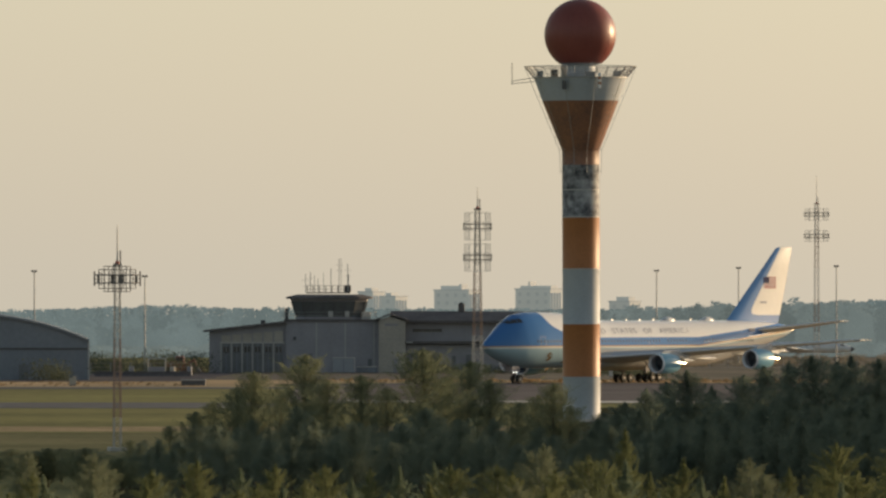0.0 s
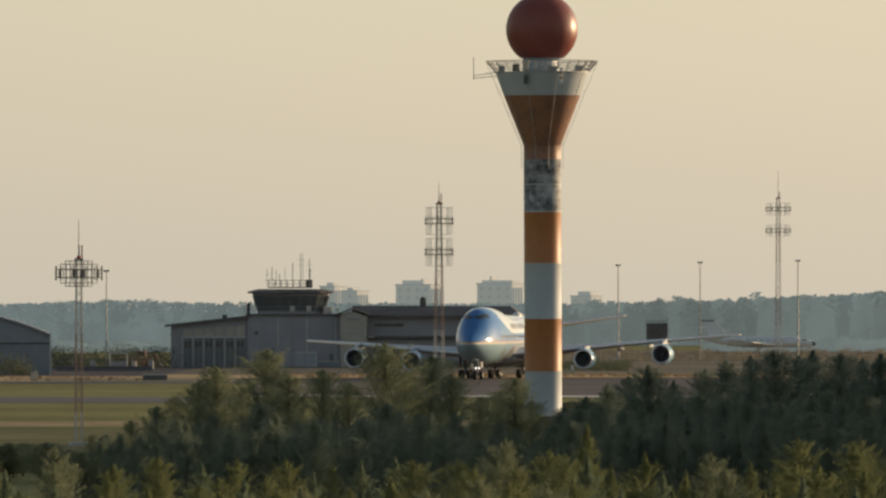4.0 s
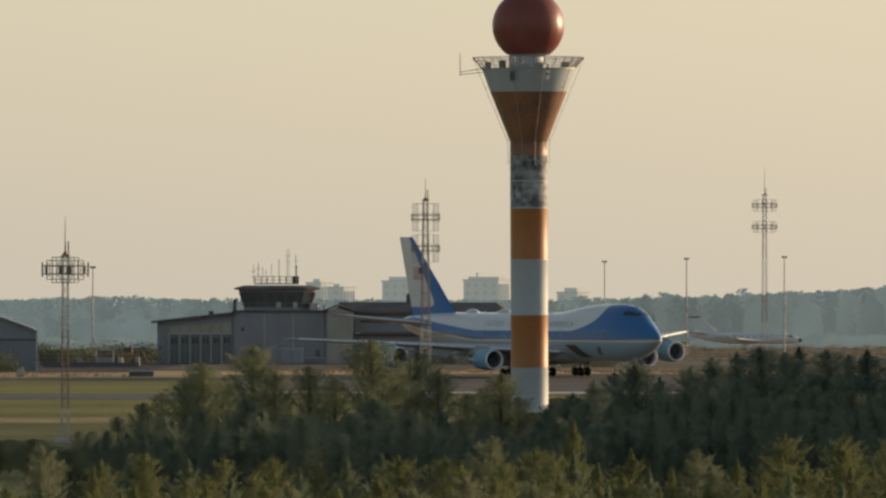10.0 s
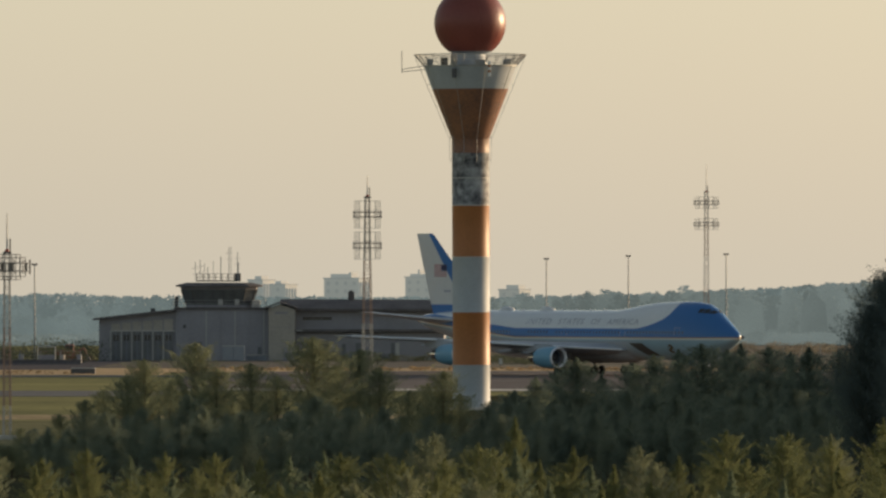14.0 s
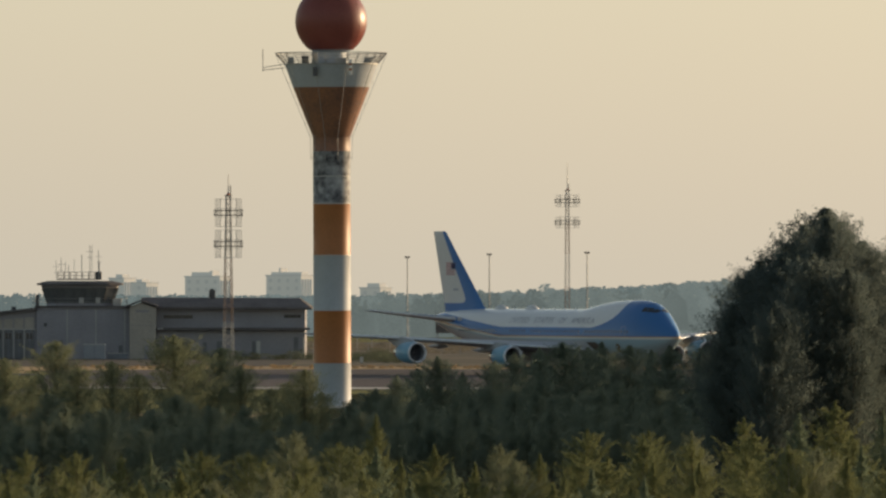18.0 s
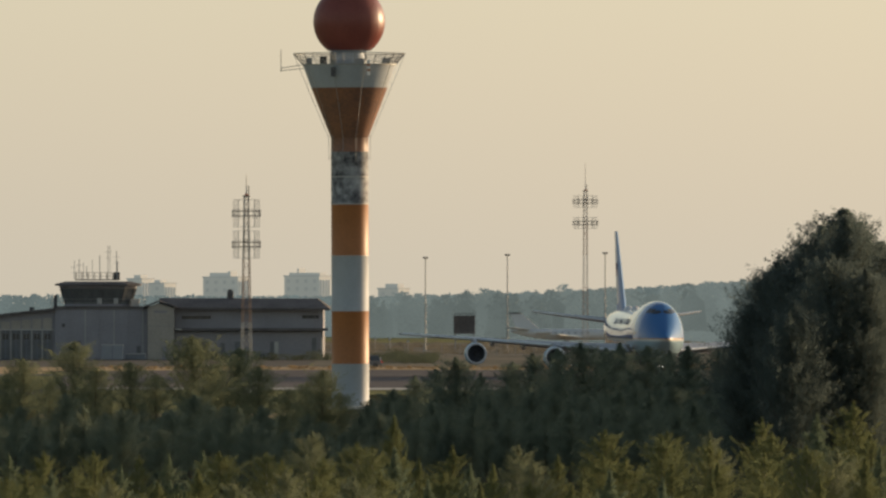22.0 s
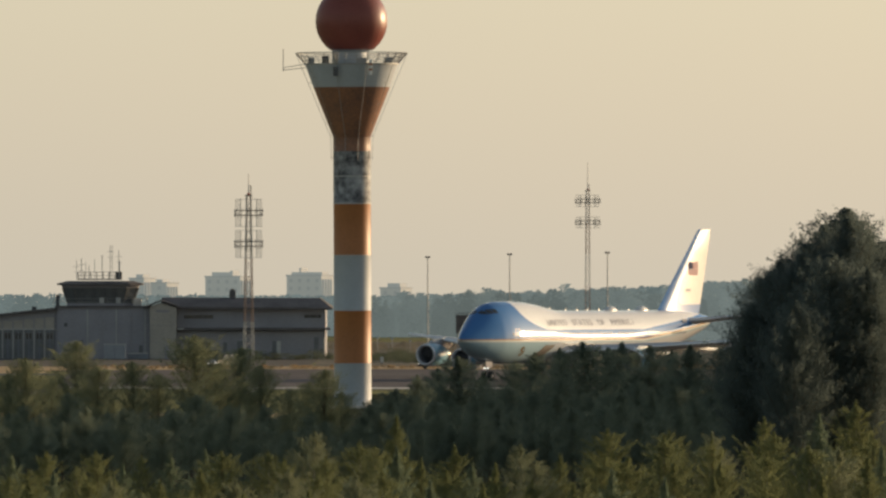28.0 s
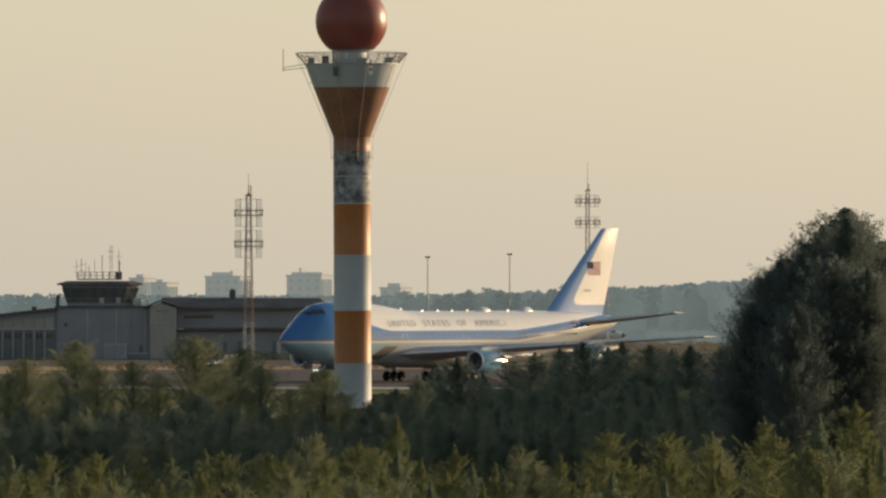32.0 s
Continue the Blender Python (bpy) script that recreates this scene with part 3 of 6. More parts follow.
# ---- lattice antenna masts ----
def lattice(t, z0, z1, h0, h1, bays, mat, leg_r, label):
    """One painted length of the mast: four legs and zig-zag bracing."""
    corner = ((-1, -1), (1, -1), (1, 1), (-1, 1))
    for cx, cy in corner:
        part("leg", Geo().bar((cx * h0, cy * h0, z0), (cx * h1, cy * h1, z1), leg_r, 5), mat, t, label)
    g = Geo()
    for k in range(bays):
        za, zb = z0 + (z1 - z0) * k / bays, z0 + (z1 - z0) * (k + 1) / bays
        ha, hb = h0 + (h1 - h0) * k / bays, h0 + (h1 - h0) * (k + 1) / bays
        for i in range(4):
            (ax, ay), (bx, by) = corner[i], corner[(i + 1) % 4]
            if k % 2:
                ax, ay, bx, by = bx, by, ax, ay
            g.bar((ax * ha, ay * ha, za), (bx * hb, by * hb, zb), leg_r * 0.5, 3)
            g.bar((ax * hb, ay * hb, zb), (bx * hb, by * hb, zb), leg_r * 0.5, 3)
    part("bracing", g, mat, t)


def round_array(t, z, r, leg):
    """A ring of upright dipoles on a hooped frame."""
    a = part("antenna_ring", Geo().hoop(r, z + 0.32, 0.05, 12).hoop(r, z - 0.32, 0.05, 12), M_ANTENNA, t, "dark hooped dipole ring")
    for zz, rr in ((z + 1.0, r * 0.62), (z - 1.0, r * 0.62), (z + 0.75, r * 0.86), (z - 0.75, r * 0.86)):
        part("hoop", Geo().hoop(rr, zz, 0.035, 12), M_ANTENNA, a)
    for k in range(12):
        b = 2 * math.pi * k / 12
        c, s = math.cos(b), math.sin(b)
        part("dipole", Geo().bar((c * r * 1.08, s * r * 1.08, z - 0.55), (c * r * 1.08, s * r * 1.08, z + 0.6), 0.035, 5).bar((c * r, s * r, z), (c * r * 1.08, s * r * 1.08, z), 0.03, 4), M_ANTENNA, a)
        if k % 2 == 0:
            for dz in (-0.32, 0.32):
                part("stay", Geo().bar((c * leg, s * leg, z + dz), (c * r, s * r, z + dz), 0.03, 4), M_ANTENNA, a)
            part("strut", Geo().bar((c * r * 0.62, s * r * 0.62, z - 1), (c * r * 0.62, s * r * 0.62, z + 1), 0.035, 4).bar((c * r * 0.86, s * r * 0.86, z - 0.75), (c * r * 0.86, s * r * 0.86, z + 0.75), 0.03, 4), M_ANTENNA, a)
        if k % 3 == 0:
            part("reflector_panel", Geo().box(-0.03, 0.03, -0.22, 0.22, z - 0.3, z + 0.3), M_ANTENNA, a, at=pose(c * r * 0.9, s * r * 0.9, 0, 0, 0, math.degrees(b)))


def square_array(t, z, half, tall, leg, thin):
    """Screens on four sides with a double dipole bar round the middle."""
    a = part("antenna_cage", Geo().bar((-leg, 0, z + 0.5), (leg, 0, z + 0.5), 0.05, 4), M_ANTENNA, t, "square screen antenna cage")
    for k in range(4):
        g = Geo()
        y = -half
        for x0, z0, x1, z1 in ((-half, -tall, half, -tall), (-half, tall, half, tall), (-half, -tall, -half, tall), (half, -tall, half, tall), (0, -tall, 0, tall), (-half * 0.5, -tall, -half * 0.5, tall), (half * 0.5, -tall, half * 0.5, tall)):
            g.bar((x0, y, z + z0), (x1, y, z + z1), thin, 4)
        part("screen_frame", g, M_STEEL, a, at=pose(0, 0, 0, 0, 0, 90 * k))
        d = Geo()
        for dz in (0.26, -0.26):
            d.bar((-half * 1.05, y * 1.1, z + dz), (half * 1.05, y * 1.1, z + dz), thin * 2.2, 5)
        for x in (-half, -half * 0.35, half * 0.35, half):
            d.bar((x, y * 1.1, z - 0.4), (x, y * 1.1, z + 0.4), thin * 1.3, 4)
        part("dipole_bar", d, M_ANTENNA, a, at=pose(0, 0, 0, 0, 0, 90 * k))
        for dz in (-0.5, 0.5):
            part("stay", Geo().bar((0, -leg, z + dz), (0, y * 1.1, z + dz), thin, 4), M_STEEL, a, at=pose(0, 0, 0, 0, 0, 90 * k))


def mast(label, x, y, top, base_half, top_half, breaks, leg_r, spike, beacon):
    t = thing("antenna_mast", label, "antenna mast", pose(x, y, 0, 0, 0, 14), group="antenna masts")
    for i in range(len(breaks) - 1):
        za, zb = top * breaks[i], top * breaks[i + 1]
        ha, hb = (base_half + (top_half - base_half) * f for f in breaks[i:i + 2])
        lattice(t, za, zb, ha, hb, max(3, int((zb - za) / (ha + hb) / 0.9)), M_MASTWHITE if i % 2 == 0 else M_RED, leg_r, "white painted leg" if i % 2 == 0 else "red painted leg")
    part("spike", Geo().bar((0, 0, top), (0, 0, top + spike), 0.07, 6, 0.03), M_STEEL, t, "thin lightning spike")
    part("head_frame", Geo().box(-top_half * 1.5, top_half * 1.5, -top_half * 1.5, top_half * 1.5, top - 0.1, top + 0.05), M_ANTENNA, t)
    if beacon:
        part("beacon", Geo().lathe([(0.2, top + 0.05), (0.2, top + 0.14), (0.12, top + 0.26), (0.04, top + 0.32)], 12), M_BEACON, t, "red obstruction lamp", 40)
        part("lamp_arm", Geo().bar((0.25, 0, top), (0.25, 0, top + 1.1), 0.06, 5), M_ANTENNA, t)
    part("footing", Geo().box(-base_half - 0.4, base_half + 0.4, -base_half - 0.4, base_half + 0.4, -0.3, 0.35, 0.05), M_CONCRETE, t)
    return t


left_mast = mast("slim red and white lattice mast with one round dipole ring", east(-198, 900), 900, up_at(444, 900), 0.29, 0.2, (0, 0.18, 0.6, 1), 0.035, 3.1, True)
round_array(left_mast, up_at(470, 900), 1.75, 0.2)
mid_mast = mast("tall red and white lattice mast with two square antenna cages", east(440, 1240), 1240, up_at(346, 1240), 0.57, 0.22, (0, 0.36, 0.68, 1), 0.045, 2.35, True)
square_array(mid_mast, up_at(377, 1240), 1.2, 1.5, 0.25, 0.022)
square_array(mid_mast, up_at(432, 1240), 1.2, 1.5, 0.32, 0.022)
right_mast = mast("slender red and white lattice mast with two small cages", east(1040, 1950), 1950, up_at(337, 1950), 0.42, 0.26, (0, 0.2, 0.4, 0.6, 0.8, 1), 0.04, 4.8, True)
square_array(right_mast, up_at(356, 1950), 1.65, 1.0, 0.3, 0.024)
square_array(right_mast, up_at(394, 1950), 1.65, 0.95, 0.3, 0.024)


# ---- lamp posts ----
def lamp_post(u, v, d):
    h = up_at(v, d)
    t = thing("lamp_post", "tall slim steel floodlight post on the apron edge", "lamp post", pose(east(u, d), d, 0), group="apron lamp posts")
    part("pole", Geo().bar((0, 0, 0), (0, 0, h), 0.14, 8, 0.08), M_STEEL, t, "", 40)
    part("crossbar", Geo().box(-0.4, 0.4, -0.06, 0.06, h - 0.1, h), M_DARKSTEEL, t)
    for x in (-0.26, 0.24):
        head = part("lamp_head", Geo().box(x - 0.2, x + 0.2, -0.45, 0.15, h - 0.02, h + 0.22, 0.05), M_DARKSTEEL, t)
        part("lens", Geo().box(x - 0.16, x + 0.16, -0.4, 0.1, h - 0.06, h - 0.02), M_TRIM, head)
    part("base", Geo().box(-0.3, 0.3, -0.3, 0.3, -0.2, 0.3, 0.04), M_CONCRETE, t)


for u, v, d in ((757, 456, 1950), (902, 451, 1940), (1075, 448, 1930), (-149, 466, 1725), (-345, 457, 1760)):
    lamp_post(u, v, d)


# ---- airport buildings ----
BD = 1750.0
BS = BD / LENS


def bx(u):
    return (u - 784) * BS


def bz(v):
    return (635.7 - v) * BS


def garage_hall():
    """Low hall with tall folding doors beside the control tower."""
    t = thing("garage_hall", "long low grey hall with tall dark folding doors", "garage", pose(0, BD, 0))
    x0, x1 = bx(-35), bx(101)
    zl, zr = bz(563.6), bz(548.2)
    g = Geo()
    g.add([(x0, 0, 0), (x1, 0, 0), (x1, 0, zr), (x0, 0, zl), (x0, 16, 0), (x1, 16, 0), (x1, 16, zr), (x0, 16, zl)],
          [(0, 1, 2, 3), (5, 4, 7, 6), (4, 0, 3, 7), (1, 5, 6, 2), (3, 2, 6, 7), (0, 4, 5, 1)])
    part("wall", g, M_CLAD2, t, "weathered grey wall")
    r = Geo()
    a, b = x0 - 0.9, x1 + 0.05
    za, zb = bz(564.5), bz(548)
    r.add([(a, -1.0, za), (b, -1.0, zb), (b, 17, zb), (a, 17, za), (a, -1.0, za + 0.35), (b, -1.0, zb + 0.35), (b, 17, zb + 0.35), (a, 17, za + 0.35)],
          [(3, 2, 1, 0), (4, 5, 6, 7), (0, 1, 5, 4), (1, 2, 6, 5), (2, 3, 7, 6), (3, 0, 4, 7)])
    part("roof", r, M_ROOF, t, "dark sloping flat roof with an overhang")
    for k in range(6):
        u0 = -13 + k * 18.6
        d = part("door", Geo().box(bx(u0), bx(u0 + 16.5), -0.12, 0.02, 0.05, bz(584)), M_DOORDARK, t, "tall dark folding door leaf")
        part("door_rib", Geo().box(bx(u0 + 7.6), bx(u0 + 8.8), -0.2, -0.12, 0.05, bz(584)), M_SHED, d)
        part("window", Geo().box(bx(u0 + 3), bx(u0 + 13), -0.16, -0.12, bz(600), bz(590)), M_GLASS, d)
        part("pillar", Geo().box(bx(u0 - 2), bx(u0), -0.35, 0.0, 0, bz(583)), M_TRIM, t, "pale concrete pillar")
        part("upper_panel", Geo().box(bx(u0), bx(u0 + 16), -0.06, 0.0, bz(582), bz(570 - k * 1.6)), M_BEIGE, t, "beige panel above the door")
    part("lintel", Geo().box(bx(-15), bx(100), -0.2, 0.0, bz(584), bz(582)), M_TRIM, t)
    part("roof_vent", Geo().box(bx(55), bx(63), 3, 4, bz(552), bz(543)), M_DARKSTEEL, t)
    part("roof_vent", Geo().box(bx(98), bx(104), 3, 4, bz(549), bz(522)), M_DARKSTEEL, t)


def control_tower():
    t = thing("control_tower", "low grey control tower building with a glazed cab", "control tower", pose(0, BD, 0))
    x0, x1 = bx(101.3), bx(265)
    part("wall", Geo().box(x0, x1, -0.4, 16, 0, bz(545)), M_PLANK, t, "dark grey panelled wall")
    part("roof", Geo().box(x0 - 0.3, x1 + 0.2, -0.7, 16.2, bz(545), bz(541.5)), M_ROOF, t)
    for u in (128, 155, 181, 206, 232, 257):
        part("panel_joint", Geo().box(bx(u) - 0.07, bx(u) + 0.07, -0.47, -0.4, 0, bz(548)), M_TRIM if u in (155, 206, 257) else M_CLAD2, t, "pale vertical pipe")
    part("wall_lamp", Geo().box(bx(114), bx(119), -0.6, -0.4, bz(578), bz(572)), M_DARKSTEEL, t)
    part("vent", Geo().box(bx(140), bx(148), -0.48, -0.4, bz(610), bz(602)), M_DOORDARK, t)
    # the cab, wider at the top
    cx, cy = bx(176), 6.0

    def ring(half, z, deep=None):
        d = half if deep is None else deep
        c = half * 0.28
        return [(cx - half + c, cy - d, z), (cx + half - c, cy - d, z), (cx + half, cy - d + c, z), (cx + half, cy + d - c, z), (cx + half - c, cy + d, z), (cx - half + c, cy + d, z), (cx - half, cy + d - c, z), (cx - half, cy - d + c, z)]
    part("cab_base", Geo().loft([ring(5.1, bz(542)), ring(5.1, bz(537))]), M_PLANK, t)
    part("cab_glass", Geo().loft([ring(4.95, bz(537)), ring(5.75, bz(510))]), M_CABGLASS, t, "dark raked cab windows")
    for k in range(8):
        p, q = Vector(ring(5.0, bz(537))[k]), Vector(ring(5.8, bz(510))[k])
        part("mullion", Geo().bar(p, q, 0.12, 4), M_DARKSTEEL, t)
    for f in (0.2, 0.4, 0.6, 0.8):
        a, b = ring(5.0, bz(537)), ring(5.8, bz(510))
        part("mullion", Geo().bar(Vector(a[0]).lerp(Vector(a[1]), f), Vector(b[0]).lerp(Vector(b[1]), f), 0.08, 4), M_DARKSTEEL, t)
    part("cab_fascia", Geo().loft([ring(5.75, bz(510)), ring(6.0, bz(505))]), M_CLAD2, t)
    part("cab_roof", Geo().loft([ring(6.6, bz(505)), ring(6.6, bz(502)), ring(5.0, bz(497.5))]), M_ROOF, t, "dark overhanging cab roof")
    for u in (180, 209):
        part("lit_pane", Geo().box(bx(u - 4), bx(u + 4), -0.16 + 6 - 5.2, -0.05 + 6 - 5.2, bz(537), bz(527)), M_TRIM, t, "pale blind behind the glass")
    # gallery railing round the cab
    rail = Geo()
    for z in (bz(541) + 0.55, bz(541) + 1.05):
        rr = ring(7.2, z)
        for k in range(8):
            rail.bar(rr[k], rr[(k + 1) % 8], 0.035, 4)
    part("railing", rail, M_STEEL, t)
    for k in range(16):
        rr = ring(7.2, bz(541))
        p = Vector(rr[k // 2]).lerp(Vector(rr[(k // 2 + 1) % 8]), 0.5 * (k % 2))
        part("railing_post", Geo().bar(p, p + Vector((0, 0, 1.05)), 0.035, 4), M_STEEL, t)
    # roof platform and aerials
    plat = part("roof_platform", Geo().box(bx(136), bx(213), 3.5, 8.5, bz(495.5), bz(493.5)), M_DARKSTEEL, t, "steel platform on the cab roof")
    for y in (3.5, 8.5):
        for v in (488, 482):
            part("platform_rail", Geo().bar((bx(136), y, bz(v)), (bx(213), y, bz(v)), 0.05, 4), M_DARKSTEEL, plat)
        for k in range(8):
            u = 136 + k * 11
            part("rail_post", Geo().bar((bx(u), y, bz(495)), (bx(u), y, bz(482)), 0.05, 4), M_DARKSTEEL, plat)
    for u, v, r, y in ((134, 461, 0.04, 4), (142, 457, 0.05, 6), (150, 464, 0.04, 5), (166, 459, 0.035, 4), (179, 451, 0.06, 5), (193, 434, 0.05, 6), (197, 434, 0.04, 5), (209, 443, 0.05, 4), (210, 462, 0.1, 4), (155, 470, 0.05, 7)):
        a = part("aerial", Geo().bar((bx(u), y, bz(494)), (bx(u), y, bz(v)), r, 5), M_STEEL, t, "thin roof aerial")
        if u in (134, 142, 193, 209):
            h = bz(v)
            for w, dz in ((0.55, 1.0), (0.45, 1.9)):
                part("element", Geo().bar((bx(u) - w, y, h - dz), (bx(u) + w, y, h - dz), 0.03, 4), M_STEEL, a)
    part("roof_unit", Geo().box(bx(203), bx(214), 5, 6.5, bz(494), bz(481)), M_DARKSTEEL, t)
    part("roof_unit", Geo().box(bx(236), bx(250), 1, 3, bz(541.5), bz(529)), M_TRIM, t, "pale ventilation unit")
    part("doorway", Geo().box(bx(246), bx(253), -0.46, -0.4, 0, 2.1), M_DOORDARK, t)


def hangar():
    t = thing("hangar", "dark grey hangar with a shallow gable roof and pale stair tower", "hangar", pose(0, BD, 0))
    x0, x1 = bx(313), bx(576)
    zt = bz(546)
    part("wall", Geo().box(x0, x1, 0, 24, 0, zt), M_PLANK, t, "dark grey plank wall")
    part("lower_wall", Geo().box(x0 + 0.02, x1 - 0.05, -1.2, -0.003, 0, bz(586)), M_CLAD2, t, "greyer lower wall")
    part("canopy", Geo().box(x0 - 0.02, x1 + 0.75, -2.3, -0.003, bz(584.5), bz(580)), M_ROOF, t, "dark canopy roof along the front")
    r = Geo()
    a, b = bx(285), bx(587)
    r.add([(a, -1.4, zt - 0.05), (b, -1.4, zt - 0.25), (b - 1.9, 5, bz(531.5)), (a, 5, bz(530.5)), (b - 1.9, 20, bz(531.5)), (a, 20, bz(530.5)), (b, 25, zt - 0.2), (a, 25, zt),
           (a, -1.4, zt + 0.3), (b, -1.4, zt + 0.1), (b - 1.9, 5, bz(528)), (a, 5, bz(527)), (b - 1.9, 20, bz(528)), (a, 20, bz(527)), (b, 25, zt + 0.2), (a, 25, zt + 0.3)],
          [(0, 1, 9, 8), (8, 9, 10, 11), (11, 10, 12, 13), (13, 12, 14, 15), (1, 2, 10, 9), (2, 4, 12, 10), (4, 6, 14, 12), (6, 7, 15, 14), (3, 2, 1, 0), (5, 4, 2, 3), (7, 6, 4, 5), (0, 8, 11, 3), (3, 11, 13, 5), (5, 13, 15, 7)])
    part("roof", r, M_ROOF, t, "dark bitumen roof")
    for k in range(9):
        u = 330 + k * 29
        part("plank_joint", Geo().box(bx(u) - 0.04, bx(u) + 0.04, -0.05, 0, bz(579), zt - 0.1), M_CLAD2, t)
    for u0, u1, v0, v1 in ((326, 377, 564, 558), (539, 568, 563, 557)):
        w = part("window_band", Geo().box(bx(u0), bx(u1), -0.05, 0.02, bz(v0), bz(v1)), M_GLASS, t, "dark narrow window band")
        for f in (0.0, 0.33, 0.66, 1.0):
            x = bx(u0) + (bx(u1) - bx(u0)) * f
            part("mullion", Geo().box(x - 0.05, x + 0.05, -0.09, -0.05, bz(v0), bz(v1)), M_DARKSTEEL, w)
    for u0, u1, v in ((395, 402, 606), (482, 489, 604), (490, 497, 604), (556, 564, 597), (352, 372, 600), (420, 432, 604)):
        part("door", Geo().box(bx(u0), bx(u1), -1.28, -1.2, 0, bz(v)), M_DOORDARK if u0 != 490 else M_TRIM, t)
    part("downpipe", Geo().bar((x1 - 0.2, -1.35, 0.2), (x1 - 0.2, -1.35, bz(597)), 0.12, 6), M_TRIM, t, "white downpipe")
    part("gutter_lamp", Geo().box(bx(315), bx(326), -2.45, -2.3, bz(583), bz(581)), M_TRIM, t)
    part("chimney", Geo().box(bx(405), bx(416), 4.5, 6, bz(530), bz(514)), M_ROOF, t, "square dark chimney")
    part("chimney_cap", Geo().box(bx(407), bx(413), 4.8, 5.7, bz(514), bz(511.5)), M_DARKSTEEL, t)
    # pale stair tower with its own gable
    s0, s1 = bx(266), bx(312.8)
    st = part("stair_tower", Geo().loft([[(s0, -2.6, 0), (s1, -2.6, 0), (s1, -2.6, bz(545)), ((s0 + s1) / 2 - 0.4, -2.6, bz(536)), (s0, -2.6, bz(543))], [(s0, 6, 0), (s1, 6, 0), (s1, 6, bz(545)), ((s0 + s1) / 2 - 0.4, 6, bz(536)), (s0, 6, bz(543))]]), M_BEIGE, t, "beige rendered stair tower")
    roof = Geo()
    xm = (s0 + s1) / 2 - 0.4
    for p, q in (((s0 - 0.75, bz(544.5)), (xm, bz(533.5))), ((xm, bz(533.5)), (s1 + 0.25, bz(543)))):
        roof.loft([[(p[0], -3.1, p[1]), (q[0], -3.1, q[1]), (q[0], -3.1, q[1] + 0.22), (p[0], -3.1, p[1] + 0.22)], [(p[0], 6, p[1]), (q[0], 6, q[1]), (q[0], 6, q[1] + 0.22), (p[0], 6, p[1] + 0.22)]])
    part("gable_roof", roof, M_ROOF, st)
    part("vent", Geo().box(bx(277), bx(300), -2.66, -2.6, bz(553), bz(549)), M_CLAD2, st)
    part("door", Geo().box(bx(292), bx(299), -2.66, -2.6, 0, 2.1), M_CLAD2, st)
    for z in (2.6, 5.2):
        part("seam", Geo().box(s0 + 0.02, s1 - 0.02, -2.62, -2.6, z, z + 0.05), M_CLAD2, st)


def arched_shed():
    """Round-roofed sheet-metal hangar at the edge of the field."""
    d = 1605.0
    s = d / LENS
    t = thing("arched_hangar", "slate-blue sheet-metal hangar with a shallow arched roof", "hangar", pose((-248 - 784) * s, d, 0, 0, 0, 3.1))
    x1 = 0.0
    half = 17.0
    cx = x1 - half
    eave, crown = (649 - 581) * s, (649 - 535) * s
    arc = [(cx - half + 2 * half * k / 24, eave + (crown - eave) * (1 - ((k - 12) / 12) ** 2)) for k in range(25)]
    low = [(cx - half, 0), (cx + half, 0)]
    ring = [(low[0][0], 0)] + [(low[1][0], 0)] + list(reversed(arc))
    part("wall", Geo().loft([[(x, 0, z) for x, z in ring], [(x, 40, z) for x, z in ring]]), M_SHED, t, "slate-blue sheet wall")
    top = arc
    rg = [(x, z + 0.02) for x, z in top] + [(x, z + 0.35) for x, z in reversed(top)]
    part("roof", Geo().loft([[(x, -0.5, z) for x, z in rg], [(x, 40.5, z) for x, z in rg]]), M_SHED, t, "arched metal roof", 30)
    part("fascia_band", Geo().box(cx - half + 0.1, cx + half - 0.1, -0.12, 0.0, (649 - 595) * s, (649 - 592) * s), M_DARKSTEEL, t, "dark seam across the gable")
    rib = Geo().box(-0.03, 0.03, -0.06, 0.0, 0.05, (649 - 596) * s).mesh("sheet_rib", M_SHED)
    for k in range(28):
        part("sheet_rib", rib, M_SHED, t, at=pose(cx - half + 0.6 + k * 1.2, 0, 0))
    part("corner_trim", Geo().box(x1 - 0.15, x1 + 0.05, -0.15, 0.1, 0, eave), M_TRIM, t, "pale corner trim")
    part("door", Geo().box(cx + 7, cx + 8.4, -0.1, 0, 0, 2.2), M_DOORDARK, t)
    part("sliding_door", Geo().box(cx - 8, cx + 3, -0.2, -0.02, 0.05, 4.6), M_SHED, t)


garage_hall()
control_tower()
hangar()
arched_shed()


# ---- apron and yard clutter ----
def container(x, y, w, h, d, mat, label):
    t = thing("storage_box", label, "container", pose(x, y, 0))
    part("body", Geo().box(-w / 2, w / 2, 0, d, 0.12, h, 0.06), mat, t)
    part("lid", Geo().box(-w / 2 - 0.05, w / 2 + 0.05, -0.05, d + 0.05, h, h + 0.12, 0.03), M_TRIM, t)
    for sx in (-w / 2 + 0.2, w / 2 - 0.35):
        part("skid", Geo().box(sx, sx + 0.15, 0, d, 0, 0.12), M_DARKSTEEL, t)
    part("door_seam", Geo().box(-0.02, 0.02, -0.03, 0, 0.2, h - 0.1), M_DARKSTEEL, t)


container(east(203, 1735), 1735, 3.3, 2.3, 2.4, M_CRATE, "blue-grey storage container before the control tower")
container(east(244, 1738), 1738, 3.0, 0.9, 1.5, M_SHED, "low grey equipment box by the wall")
container(east(-63, 1505), 1505, 3.2, 0.75, 1.2, M_DARKSTEEL, "low dark taxiway box on the dry verge")


